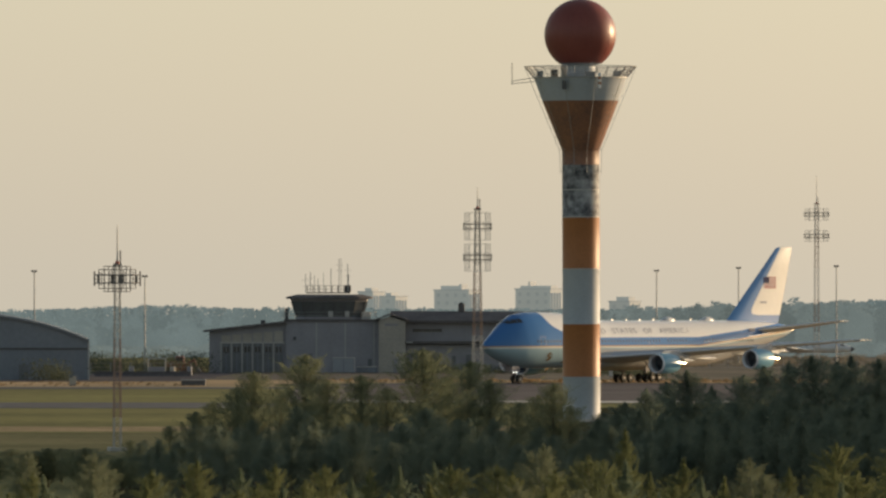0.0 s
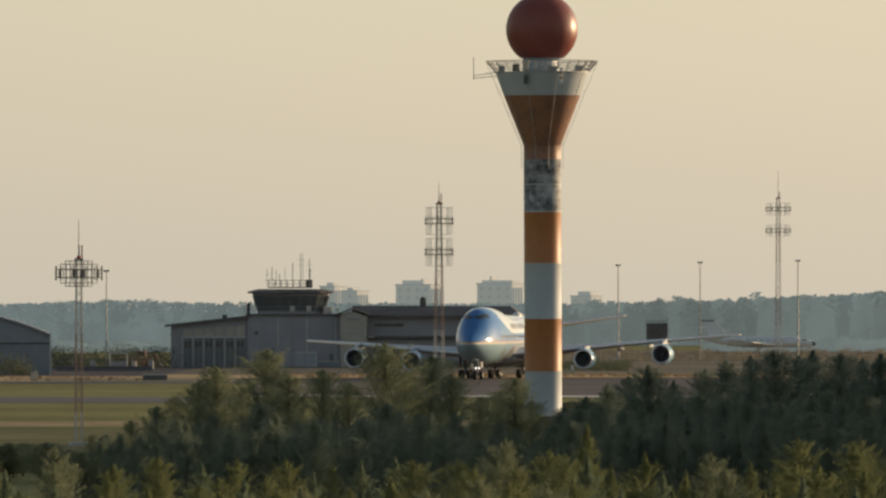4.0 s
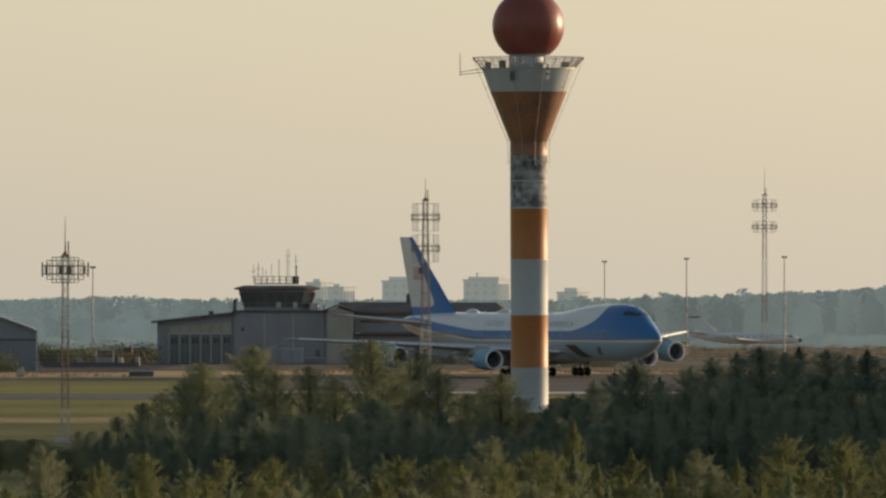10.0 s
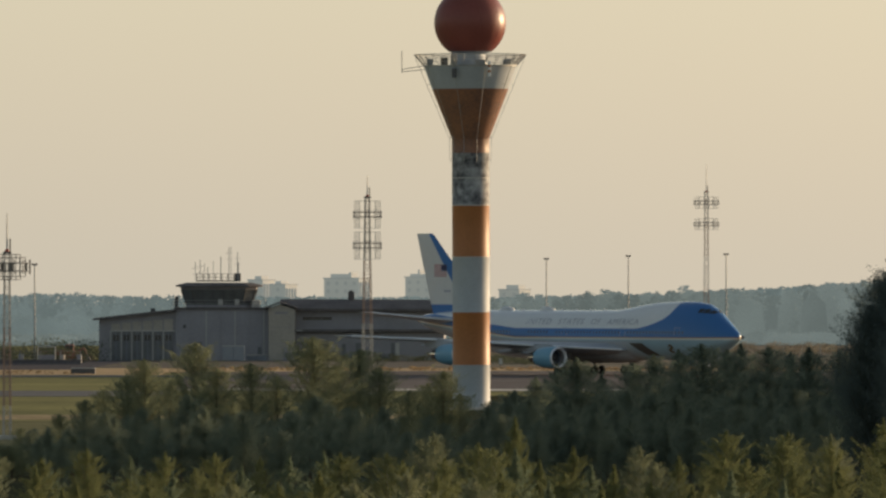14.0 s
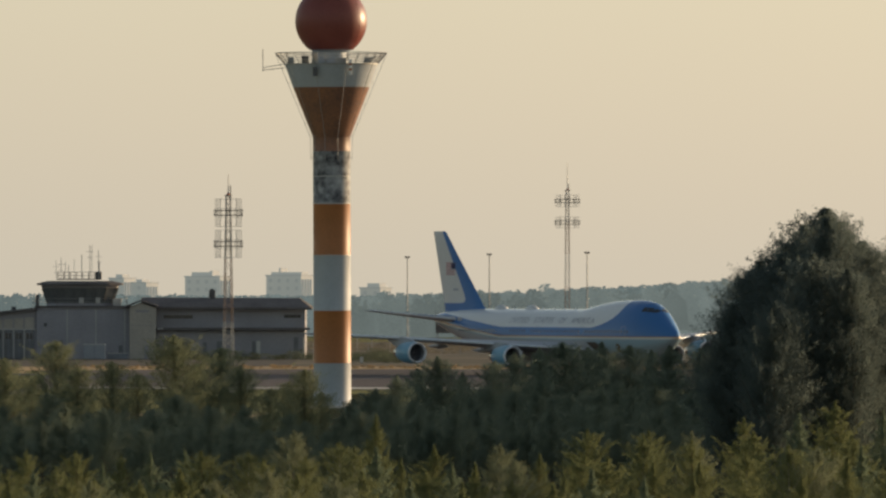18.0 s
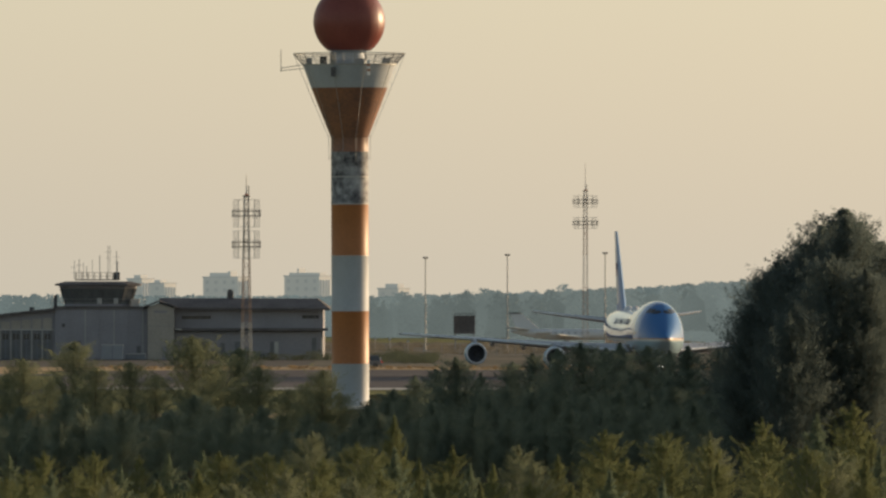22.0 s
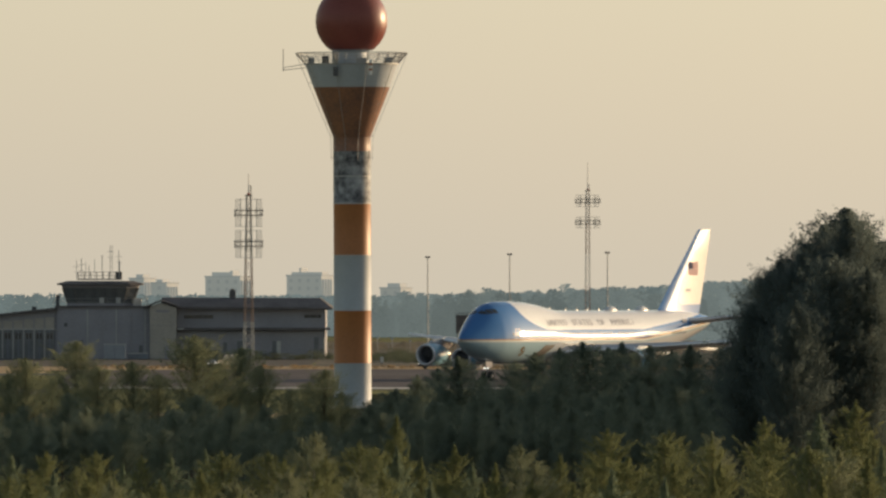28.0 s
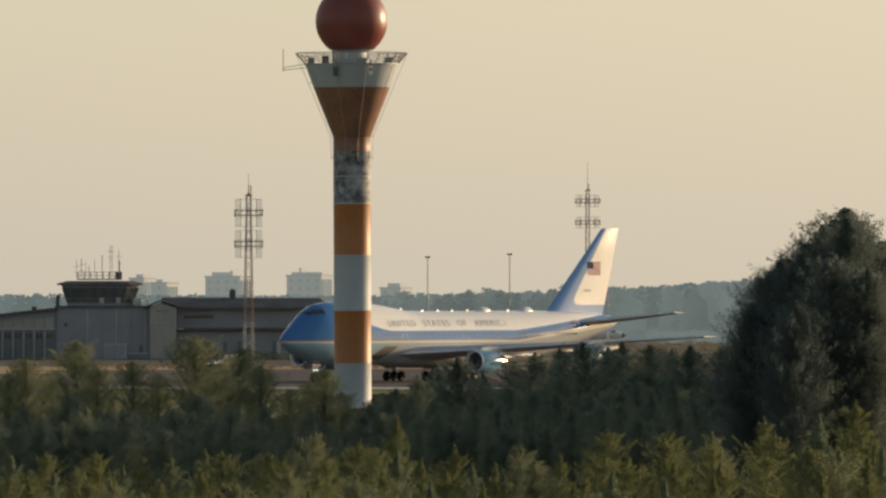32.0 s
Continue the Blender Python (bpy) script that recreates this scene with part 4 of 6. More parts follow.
def marker(u, v, d, w, h, mat, label):
    t = thing("marker_board", label, "sign", pose(east(u, d), d, 0), group="marker boards")
    part("board", Geo().box(-w / 2, w / 2, -0.05, 0.05, 0.15, h, 0.02), mat, t)
    part("foot", Geo().box(-w / 3, w / 3, -0.12, 0.12, 0, 0.15), M_DARKSTEEL, t)


marker(-280, 655, 1506, 0.5, 1.1, M_BEIGE, "small straw-coloured marker board on the verge")
marker(-274, 655, 1510, 0.5, 1.3, M_BEIGE, "small straw-coloured marker board on the verge")
marker(676, 640, 1660, 0.5, 1.0, M_TRIM, "small white marker board in the grass")


def dark_hut():
    d = 1900.0
    t = thing("equipment_hut", "dark square equipment hut on short steel legs", "hut", pose(east(826, d), d, 0))
    z0, z1, h = up_at(590, d), up_at(559, d), 1.78
    part("body", Geo().box(-h, h, 0, 3.0, z0, z1, 0.04), M_ROOF, t)
    part("roof", Geo().box(-h - 0.1, h + 0.1, -0.1, 3.1, z1, z1 + 0.12), M_DARKSTEEL, t)
    for k in range(5):
        part("louvre", Geo().box(-h + 0.15, h - 0.15, -0.06, 0, z0 + 0.5 + k * 0.7, z0 + 0.62 + k * 0.7), M_DARKSTEEL, t)
    for x in (-h + 0.15, h - 0.35):
        for y in (0.1, 2.7):
            part("leg", Geo().box(x, x + 0.2, y, y + 0.2, 0, z0), M_STEEL, t)
    part("aerial", Geo().bar((-h - 0.02, 1, z0), (-h - 0.02, 1, z1 + 0.9), 0.04, 4), M_STEEL, t)
    part("aerial", Geo().bar((h - 0.1, 1, z1), (h - 0.1, 1, z1 + 1.0), 0.04, 4), M_STEEL, t)


dark_hut()


def fence(u0, u1, d, h, label):
    """Wire fence: posts, two rails and thin wires."""
    t = thing("fence", label, "fence", pose(0, d, 0))
    xa, xb = east(u0, d), east(u1, d)
    n = int((xb - xa) / 3)
    post = Geo().box(-0.05, 0.05, -0.05, 0.05, 0, h).mesh("post", M_STEEL)
    for k in range(n + 1):
        part("post", post, M_STEEL, t, at=pose(xa + k * 3, 0, 0))
    for z in (0.15, h * 0.35, h * 0.65, h - 0.05):
        part("wire", Geo().box(xa, xa + n * 3, -0.015, 0.015, z - 0.015, z + 0.015), M_STEEL, t)


fence(-245, -40, 1690, 1.9, "galvanised wire fence along the storage yard")
fence(590, 1500, 1840, 1.9, "galvanised wire perimeter fence in dry grass")


def loader():
    """Red wheeled loader parked in the storage yard."""
    d = 1712.0
    t = thing("wheeled_loader", "faded red wheeled loader parked in the storage yard", "loader", pose(east(-88, d), d, 0))
    part("chassis", Geo().box(-2.2, 1.6, -0.9, 0.9, 0.5, 1.25, 0.08), M_REDPLANT, t)
    part("engine_cover", Geo().box(-2.2, -0.6, -0.8, 0.8, 1.25, 1.9, 0.12), M_REDPLANT, t)
    cab = part("cab", Geo().box(-0.55, 0.75, -0.75, 0.75, 1.25, 2.75, 0.12), M_REDPLANT, t, "red driver's cab")
    for x0, x1 in ((-0.45, 0.05), (0.12, 0.65)):
        part("cab_window", Geo().box(x0, x1, -0.78, -0.75, 1.7, 2.55), M_GLASS, cab)
    for s in (-0.55, 0.55):
        part("boom", Geo().bar((0.6, s, 1.35), (2.3, s, 2.2), 0.13, 6), M_REDPLANT, t)
        part("boom_arm", Geo().bar((2.3, s, 2.2), (2.75, s, 0.9), 0.11, 6), M_REDPLANT, t)
    part("bucket", Geo().loft([[(2.5, y, 0.35), (3.4, y, 0.3), (3.3, y, 0.45), (2.75, y, 1.2), (2.5, y, 1.1)] for y in (-1.1, 1.1)]), M_DARKSTEEL, t, "dark steel bucket")
    for x in (-1.5, 1.0):
        for s in (-0.95, 0.95):
            part("tyre", Geo().lathe([(0.3, -0.2), (0.55, -0.2), (0.62, -0.1), (0.62, 0.1), (0.55, 0.2), (0.3, 0.2)], 16, axis="y", at=(x, s, 0.62)), M_TYRE, t, "", 40)
    part("beacon", Geo().lathe([(0.1, 2.75), (0.1, 2.9), (0.02, 2.95)], 8), M_TRIM, t)


def barrier():
    """Row of low concrete barrier blocks before the yard."""
    d = 1672.0
    t = thing("concrete_barrier", "row of low grey concrete barrier blocks before the yard", "barrier", pose(0, d, 0))
    xa, xb = east(-238, d), east(-46, d)
    n = int((xb - xa) / 2.05)
    me = Geo().loft([[(x, -0.3, 0), (x, -0.12, 0.25), (x, -0.08, 0.72), (x, 0.08, 0.72), (x, 0.12, 0.25), (x, 0.3, 0)] for x in (0, 2.0)]).mesh("block", M_YARD)
    for k in range(n):
        part("block", me, M_CLAD2, t, at=pose(xa + k * 2.05, 0.04 * (k % 3), 0))


def drum(u, d, mat, label):
    t = thing("drum", label, "drum", pose(east(u, d), d, 0), group="yard drums")
    part("shell", Geo().lathe([(0.4, 0.0), (0.43, 0.03), (0.4, 0.06), (0.4, 0.6), (0.43, 0.63), (0.4, 0.66), (0.4, 1.25), (0.36, 1.3), (0.36, 1.27)], 16), mat, t, "", 40)
    part("cap", Geo().lathe([(0.36, 1.26), (0.36, 1.275)], 16), M_STEEL, t)


loader()
barrier()
drum(-173, 1708, M_CLAD2, "grey upright storage drum in the yard")
drum(-70, 1700, M_CLAD2, "grey upright storage drum beside the loader")
drum(-100, 1696, M_BEIGE, "pale upright storage drum beside the loader")


# ---- the four-engined airliner: x forward, y to its left, ground at z = 0 ----
HULL_B = (0.0, 0.15, 0.6, 1.3, 2.4, 3.8, 5.2, 6.6, 8.5, 10.5, 14.0, 17.0, 20.0, 23.0, 25.5, 30.0, 46.0, 50.0, 54.0, 58.0, 62.0, 66.0, 69.0, 70.4, 70.7)
HULL_LOW = (5.25, 4.92, 4.5, 4.06, 3.55, 3.05, 2.66, 2.35, 2.15, 2.07, 2.05, 2.05, 2.05, 2.05, 2.05, 2.05, 2.05, 2.3, 2.95, 3.75, 4.6, 5.5, 6.25, 6.75, 7.1)
HULL_TOP = (5.35, 5.58, 5.9, 6.34, 6.98, 7.9, 8.8, 9.4, 9.68, 9.75, 9.72, 9.6, 9.33, 8.93, 8.62, 8.55, 8.55, 8.55, 8.55, 8.5, 8.4, 8.2, 7.9, 7.55, 7.2)
HULL_W = (0.05, 0.4, 0.76, 1.15, 1.64, 2.15, 2.54, 2.86, 3.1, 3.22, 3.25, 3.25, 3.25, 3.25, 3.25, 3.25, 3.25, 3.2, 3.0, 2.65, 2.15, 1.5, 0.9, 0.42, 0.05)


HULL_B = tuple(b if b >= 14 else 0.5 + b * (1 - 0.5 / 14) for b in HULL_B)


def hull_point(b, a, out=0.0):
    """A point of the hull b metres behind the nose; a: the angle from its left flank upward, in radians."""
    lo, hi, w = (float(np.interp(b, HULL_B, q)) for q in (HULL_LOW, HULL_TOP, HULL_W))
    mid = min(4.92, lo + (hi - lo) * 0.5) if b < 46 else (lo + hi) / 2
    if 3 < b < 46:
        mid = 4.92
    c, s = math.cos(a), math.sin(a)
    h = hi - mid if s > 0 else mid - lo
    n = Vector((0, c * h, s * w)).normalized() * out
    return Vector((32 - b, c * w + n.y, mid + s * h + n.z))


def hull_patch(g, b0, b1, z0, z1, side, out=0.02, n=2):
    """A patch of skin between two stations and two heights, on one flank."""
    def ang(b, z):
        lo, hi = float(np.interp(b, HULL_B, HULL_LOW)), float(np.interp(b, HULL_B, HULL_TOP))
        mid = 4.92 if 3 < b < 46 else (lo + hi) / 2
        s = max(-0.999, min(0.999, (z - mid) / ((hi - mid) if z > mid else (mid - lo))))
        return math.asin(s)
    rows = []
    for i in range(n + 1):
        b = b0 + (b1 - b0) * i / n
        r = []
        for j in range(n + 1):
            p = hull_point(b, ang(b, z0 + (z1 - z0) * j / n), out)
            r.append((p.x, p.y * side, p.z))
        rows.append(r)
    g.loft(rows, cap=False, closed=False)


def wing_loft(stations, n=14):
    """Stations: y, leading edge, trailing edge (metres behind the nose), height, thickness."""
    rings = []
    for y, le, te, z, th in stations:
        ring = []
        for k in range(n):
            t = k / n
            if t < 0.5:
                c = 1 - 2 * t
                s = 1
            else:
                c = 2 * t - 1
                s = -1
            h = th * (2.6 * math.sqrt(max(0, c)) * (1 - c) * 0.55 + 0.02 * (c < 1)) * (1.0 if s > 0 else 0.75)
            ring.append((32 - (le + (te - le) * c), y, z + s * h))
        rings.append(ring)
    return Geo().loft(rings)


def engine(t, b, y, z, le_b, wing_z, fan_me, blade_me):
    e = part("engine", Geo().lathe([(1.12, -0.25), (1.28, -0.12), (1.36, -0.5), (1.42, -1.2), (1.42, -2.4), (1.32, -3.4), (1.14, -4.3), (1.08, -4.32), (1.0, -3.6), (1.0, -1.3)], 32, axis="x", cap=False), M_PALEBLUE, t, "pale blue engine cowl", 50,
             at=pose(32 - b, y, z))
    part("inlet_lip", Geo().lathe([(1.1, -0.5), (1.1, -0.2), (1.16, -0.05), (1.24, 0.0), (1.3, -0.06), (1.345, -0.3), (1.30, -0.31), (1.12, -0.5)], 32, axis="x", cap=False), M_CHROME, e, "polished inlet lip", 60)
    part("inlet_duct", Geo().lathe([(1.12, -0.45), (1.14, -1.5)], 32, axis="x", cap=False), M_CLAD2, e, "", 60)
    part("fan_disc", fan_me, M_FAN, e)
    for k in range(24):
        part("fan_blade", blade_me, M_FAN, e, at=pose(-1.35, 0, 0, k * 15, 0, 0))
    part("spinner", Geo().lathe([(0.02, -0.75), (0.2, -0.95), (0.38, -1.3)], 16, axis="x"), M_DARKSTEEL, e, "", 60)
    part("core_nozzle", Geo().lathe([(1.0, -3.7), (0.98, -3.9), (0.64, -5.95), (0.56, -5.95), (0.5, -4.8)], 28, axis="x"), M_NOZZLE, e, "bright bare metal nozzle", 50)
    part("exhaust_cone", Geo().lathe([(0.42, -5.4), (0.34, -6.1), (0.1, -7.0), (0.01, -7.1)], 20, axis="x"), M_NOZZLE, e, "bright exhaust cone", 50)
    # pylon between cowl and wing
    top = wing_z - z
    dx = b - le_b
    p = Geo()
    for s in (-1, 1):
        w = 0.22 * s
        p.v += [(-0.9, w * 0.3, 1.3), (-4.6, w, 0.95), (-6.6, w * 0.5, 0.75), (dx - 3.8, w * 0.5, top - 0.2), (dx - 0.2, w, top + 0.25), (-1.8, w * 0.8, 1.75)]
    p.f += [(0, 1, 2, 3, 4, 5), (11, 10, 9, 8, 7, 6)] + [(i, i + 6, (i + 1) % 6 + 6, (i + 1) % 6) for i in range(6)]
    part("pylon", p, M_SKIN, e, "grey engine pylon")


def wheel_at(parent, x, y, z, r, w):
    tyre = part("wheel", Geo().lathe([(r * 0.55, -w / 2), (r * 0.88, -w / 2), (r, -w * 0.3), (r, w * 0.3), (r * 0.88, w / 2), (r * 0.55, w / 2)], 20, axis="y"), M_TYRE, parent, "black rubber wheel", 40, at=pose(x, y, z))
    part("rim", Geo().lathe([(r * 0.2, -w * 0.55), (r * 0.56, -w * 0.4), (r * 0.56, w * 0.4), (r * 0.2, w * 0.55)], 14, axis="y"), M_RIM, tyre, "pale wheel rim", 40)
    return tyre


WHEELS = []


def airliner():
    t = thing("airliner", "four-engined jumbo jet in ultramarine, pale blue and white", "airplane")
    bs = sorted(set([x for q in range(len(HULL_B) - 1) for x in np.linspace(HULL_B[q], HULL_B[q + 1], 4)]))
    rings = [[hull_point(b, 2 * math.pi * k / 48) for k in range(48)] for b in bs]
    hull = part("fuselage", Geo().loft(rings), M_HULL, t, "glossy fuselage with a blue nose and window band, white crown", 50)
    belly = []
    for b, w, lo in ((20.0, 1.5, 2.2), (22.0, 2.9, 1.85), (26.0, 3.5, 1.65), (34.0, 3.6, 1.65), (39.0, 3.2, 1.8), (42.5, 1.8, 2.15)):
        belly.append([(32 - b, w * math.cos(a), 3.3 + (3.3 - lo if math.sin(a) < 0 else 0.6) * math.sin(a)) for a in [2 * math.pi * k / 24 for k in range(24)]])
    part("wing_fairing", Geo().loft(belly), M_SKIN, t, "grey belly fairing", 50)
    # flight-deck glass
    for s in (-1, 1):
        for b0, b1, z0, z1 in ((4.75, 5.35, 8.15, 8.62), (5.4, 6.1, 8.22, 8.75), (6.18, 6.85, 8.28, 8.8)):
            g = Geo()
            hull_patch(g, b0, b1, z0, z1, s, 0.025)
            part("cockpit_window", g, M_GLASS, t, "dark cockpit window")
        for k in range(74):
            b = 8.5 + k * 0.68
            if 20.6 < b < 22 or 36 < b < 37.5:
                continue
            w = Geo()
            hull_patch(w, b, b + 0.27, 5.55, 5.88, s, 0.015, 1)
            part("cabin_window", w, M_GLASS, t)
        for b in (9.2, 20.8, 33.5, 46.2, 57.2):
            d = Geo()
            for q0, q1, z0, z1 in ((b, b + 0.05, 4.55, 6.35), (b + 1.05, b + 1.1, 4.55, 6.35), (b, b + 1.1, 6.32, 6.37), (b, b + 1.1, 4.53, 4.58)):
                hull_patch(d, q0, q1, z0, z1, s, 0.012)
            part("door_outline", d, M_SKIN, t)
        crest = Geo()
        ring = []
        for k in range(16):
            a = 2 * math.pi * k / 16
            p = hull_point(11.3 + 0.62 * math.cos(a), math.asin(max(-0.95, min(0.95, (3.55 + 0.62 * math.sin(a) - 4.92) / 3.0))), 0.02)
            ring.append((p.x, p.y * s, p.z))
        crest.add(ring, [tuple(range(16))])
        part("crest", crest, M_GOLD, t, "round gold-brown crest")
        # the wing's dark reflection and shade, painted on ahead of the wing root
        root_shade = Geo()
        rows = []
        for q in range(6):
            z = 2.75 + 1.6 * q / 5
            ring = []
            for b in (14.4 + 0.56 * q, 15.8 + 0.56 * q, 17.2 + 0.56 * q):
                p = hull_point(b, math.asin((z - 4.92) / 2.87), 0.03)
                ring.append((p.x, p.y * s, p.z))
            rows.append(ring)
        root_shade.loft(rows, cap=False, closed=False)
        part("wing_root_shade", root_shade, M_WINGSHADE, t, "dark brown wing shade and reflection painted on at the wing root")
        # wing
        st = [(2.2, 20.2, 36.8, 3.35, 1.75), (3.4, 21.2, 36.9, 3.4, 1.6), (7.5, 25.0, 37.8, 3.72, 1.25), (11.8, 28.9, 39.0, 4.05, 1.0), (16, 32.7, 41.3, 4.4, 0.68), (21.2, 37.4, 44.3, 4.83, 0.52), (26, 41.7, 47.0, 5.15, 0.4), (29.8, 45.0, 49.2, 5.42, 0.26), (30.1, 45.7, 49.2, 5.46, 0.1)]
        wing = part("wing", wing_loft([(y * s, le, te, z, th) for y, le, te, z, th in st]), M_SKIN, t, "grey swept metal wing", 40)
        for y, b0, b1, z, r in ((6.2, 33.5, 40.0, 2.95, 0.34), (9.3, 34.5, 41.0, 3.2, 0.34), (14.6, 37.0, 43.2, 3.75, 0.32), (18.4, 39.5, 45.3, 4.1, 0.3)):
            part("flap_fairing", Geo().lathe([(0.03, 0), (r * 0.8, -1.2), (r, -2.6), (r * 0.7, -4.6), (0.03, -(b1 - b0))], 12, axis="x"), M_SKIN, wing, "", 60, at=pose(32 - b0, y * s, z))
        edge = Geo()
        for i in range(1, 7):
            p, q = st[i], st[i + 1]
            edge.bar((32 - p[1] - 0.02, p[0] * s, p[3] + 0.05), (32 - q[1] - 0.02, q[0] * s, q[3] + 0.05), 0.15, 8)
        part("leading_edge", edge, M_CHROME, wing, "polished leading edge", 60)
        part("tip_lamp", Geo().box(32 - 46.4, 32 - 45.9, min(29.9 * s, 30.2 * s), max(29.9 * s, 30.2 * s), 5.38, 5.52, 0.02), M_TRIM, wing)
        for (b, y, z) in ((23.65, 11.8, 2.52), (32.5, 21.2, 3.0)):
            le = float(np.interp(y, [q[0] for q in st], [q[1] for q in st]))
            engine(t, b, y * s, z, le, float(np.interp(y, [q[0] for q in st], [q[3] for q in st])), FAN_ME, BLADE_ME)
        # tailplane
        tail = [(1.0, 58.8, 67.2, 7.0, 0.9), (2.2, 60.0, 67.5, 7.12, 0.75), (6.5, 63.3, 68.5, 7.65, 0.5), (10.9, 66.8, 69.8, 8.25, 0.25), (11.1, 67.2, 69.8, 8.28, 0.1)]
        plane = part("tailplane", wing_loft([(y * s, le, te, z, th) for y, le, te, z, th in tail]), M_SKIN, t, "grey tailplane", 40)
        edge = Geo()
        for p, q in zip(tail[1:3], tail[2:4]):
            edge.bar((32 - p[1] - 0.02, p[0] * s, p[3] + 0.04), (32 - q[1] - 0.02, q[0] * s, q[3] + 0.04), 0.11, 8)
        part("leading_edge", edge, M_CHROME, plane, "polished leading edge", 60)
    # fin
    rings = []
    for z, le, te, th in ((8.0, 54.6, 67.6, 0.75), (8.8, 56.0, 67.9, 0.62), (12.0, 59.6, 69.0, 0.5), (16.0, 64.3, 70.3, 0.34), (18.55, 67.2, 71.1, 0.22), (18.78, 67.7, 71.1, 0.1)):
        ring = []
        for k in range(20):
            c = abs(1 - 2 * k / 20)
            s = 1 if k < 10 else -1
            ring.append((32 - (le + (te - le) * c), s * th * (1.5 * math.sqrt(max(0, c)) * (1 - c) + 0.04), z))
        rings.append(ring)
    fin = part("fin", Geo().loft(rings), M_FIN, t, "white fin with a blue sweep along its front", 40)
    for s in (-1, 1):
        # flag: stripes and canton, the canton towards the nose
        b0, b1, z0, z1, yy = 64.1, 67.0, 13.0, 14.6, 0.36 * s
        def on_fin(g, ba, bb, za, zb, out):
            q = []
            for b, z in ((ba, za), (bb, za), (bb, zb), (ba, zb)):
                le, te, th = (float(np.interp(z, (8.0, 8.8, 12.0, 16.0, 18.55), v)) for v in ((54.6, 56.0, 59.6, 64.3, 67.2), (67.6, 67.9, 69.0, 70.3, 71.1), (0.75, 0.62, 0.5, 0.34, 0.22)))
                c = (b - le) / (te - le)
                q.append((32 - b, s * (th * (1.5 * math.sqrt(c) * (1 - c) + 0.04) + out), z))
            g.add(q, [(0, 1, 2, 3)])
            return g
        for k in range(13):
            zz = z0 + (z1 - z0) * k / 13
            part("flag_stripe", on_fin(on_fin(Geo(), b0, (b0 + b1) / 2, zz, zz + (z1 - z0) / 13, 0.03), (b0 + b1) / 2, b1, zz, zz + (z1 - z0) / 13, 0.03), M_FLAGRED if k % 2 == 0 else M_FLAGWHITE, fin)
        part("flag_canton", on_fin(Geo(), b0, b0 + 1.2, z0 + (z1 - z0) * 0.46, z1, 0.045), M_FLAGBLUE, fin)
        part("serial_bar", on_fin(Geo(), 63.1, 64.7, 10.9, 11.2, 0.03), M_TEXT, fin)
        part("roundel", Geo().box(32 - 58.9, 32 - 57.6, min(2.50 * s, 2.56 * s), max(2.50 * s, 2.56 * s), 6.95, 7.4), M_TEXT, hull)
    # lettering along the crown
    def word_mesh(word):
        cu = bpy.data.curves.new("lettering", "FONT")
        cu.body = word
        cu.size, cu.align_y, cu.extrude = 1.2, "CENTER", 0.01
        cu.space_character = 1.15
        tmp = bpy.data.objects.new("lettering_draft", cu)
        scene.collection.objects.link(tmp)
        bpy.context.view_layer.update()
        me = bpy.data.meshes.new_from_object(tmp.evaluated_get(bpy.context.evaluated_depsgraph_get()))
        me.materials.clear()
        me.materials.append(M_TEXT)
        bpy.data.objects.remove(tmp)
        bpy.data.curves.remove(cu)
        return me, max(v.co.x for v in me.vertices)

    words = [word_mesh(w) for w in ("UNITED", "STATES", "OF", "AMERICA")]
    gap = 1.3
    full = sum(w[1] for w in words) + gap * 3
    k = 25.4 / full
    for s in (-1, 1):
        run = 0.0
        for me, wide in words:
            # bent on to the crown; read from nose to tail on the left flank, from tail to nose on the right
            bent = me.copy()
            for v in bent.vertices:
                b = (18.2 + (run + v.co.x) * k) if s > 0 else (18.2 + 25.4 - (run + v.co.x) * k)
                hi = float(np.interp(b, HULL_B, HULL_TOP))
                p = hull_point(b, math.asin((7.05 + v.co.y * 0.86 - 4.92) / (hi - 4.92)), 0.03 + v.co.z)
                v.co = (p.x, p.y * s, p.z)
            part("lettering", bent, M_TEXT, hull, "blue-grey spaced capitals")
            run += wide + gap
    # crown fairings and aerials
    for b in (42.0, 51.0):
        part("crown_dome", Geo().loft([[(32 - b + dx, w * math.cos(a), 8.42 + h * max(-0.2, math.sin(a))) for a in [2 * math.pi * q / 16 for q in range(16)]] for dx, w, h in ((1.6, 0.05, 0.1), (1.2, 0.5, 0.4), (0.4, 0.65, 0.62), (-0.5, 0.62, 0.6), (-1.3, 0.4, 0.35), (-1.7, 0.05, 0.1))]), M_GLOSSWHITE, t, "white bulged aerial cover", 60)
    for b in (24.5, 29.0, 32.2, 35.2, 38.4, 47.0, 49.5):
        z = float(np.interp(b, HULL_B, HULL_TOP))
        part("blade_aerial", Geo().loft([[(32 - b, -0.05, z - 0.05), (32 - b - 0.5, 0, z - 0.05), (32 - b, 0.05, z - 0.05)], [(32 - b - 0.25, -0.02, z + 0.2), (32 - b - 0.5, 0, z + 0.2), (32 - b - 0.25, 0.02, z + 0.2)]]), M_GLOSSWHITE, t)
    part("tail_nozzle", Geo().lathe([(0.35, -0.1), (0.3, -0.5), (0.12, -0.55)], 16, axis="x", at=(-38.3, 0, 7.1)), M_NOZZLE, t, "bare metal tail outlet", 50)
    # undercarriage
    ng = part("nose_gear", Geo().bar((24.3, 0, 0.6), (24.6, 0, 2.9), 0.14, 10), M_RIM, t, "white nose gear leg", 40)
    part("drag_brace", Geo().bar((24.35, 0, 1.2), (25.9, 0, 2.7), 0.08, 6), M_RIM, ng)
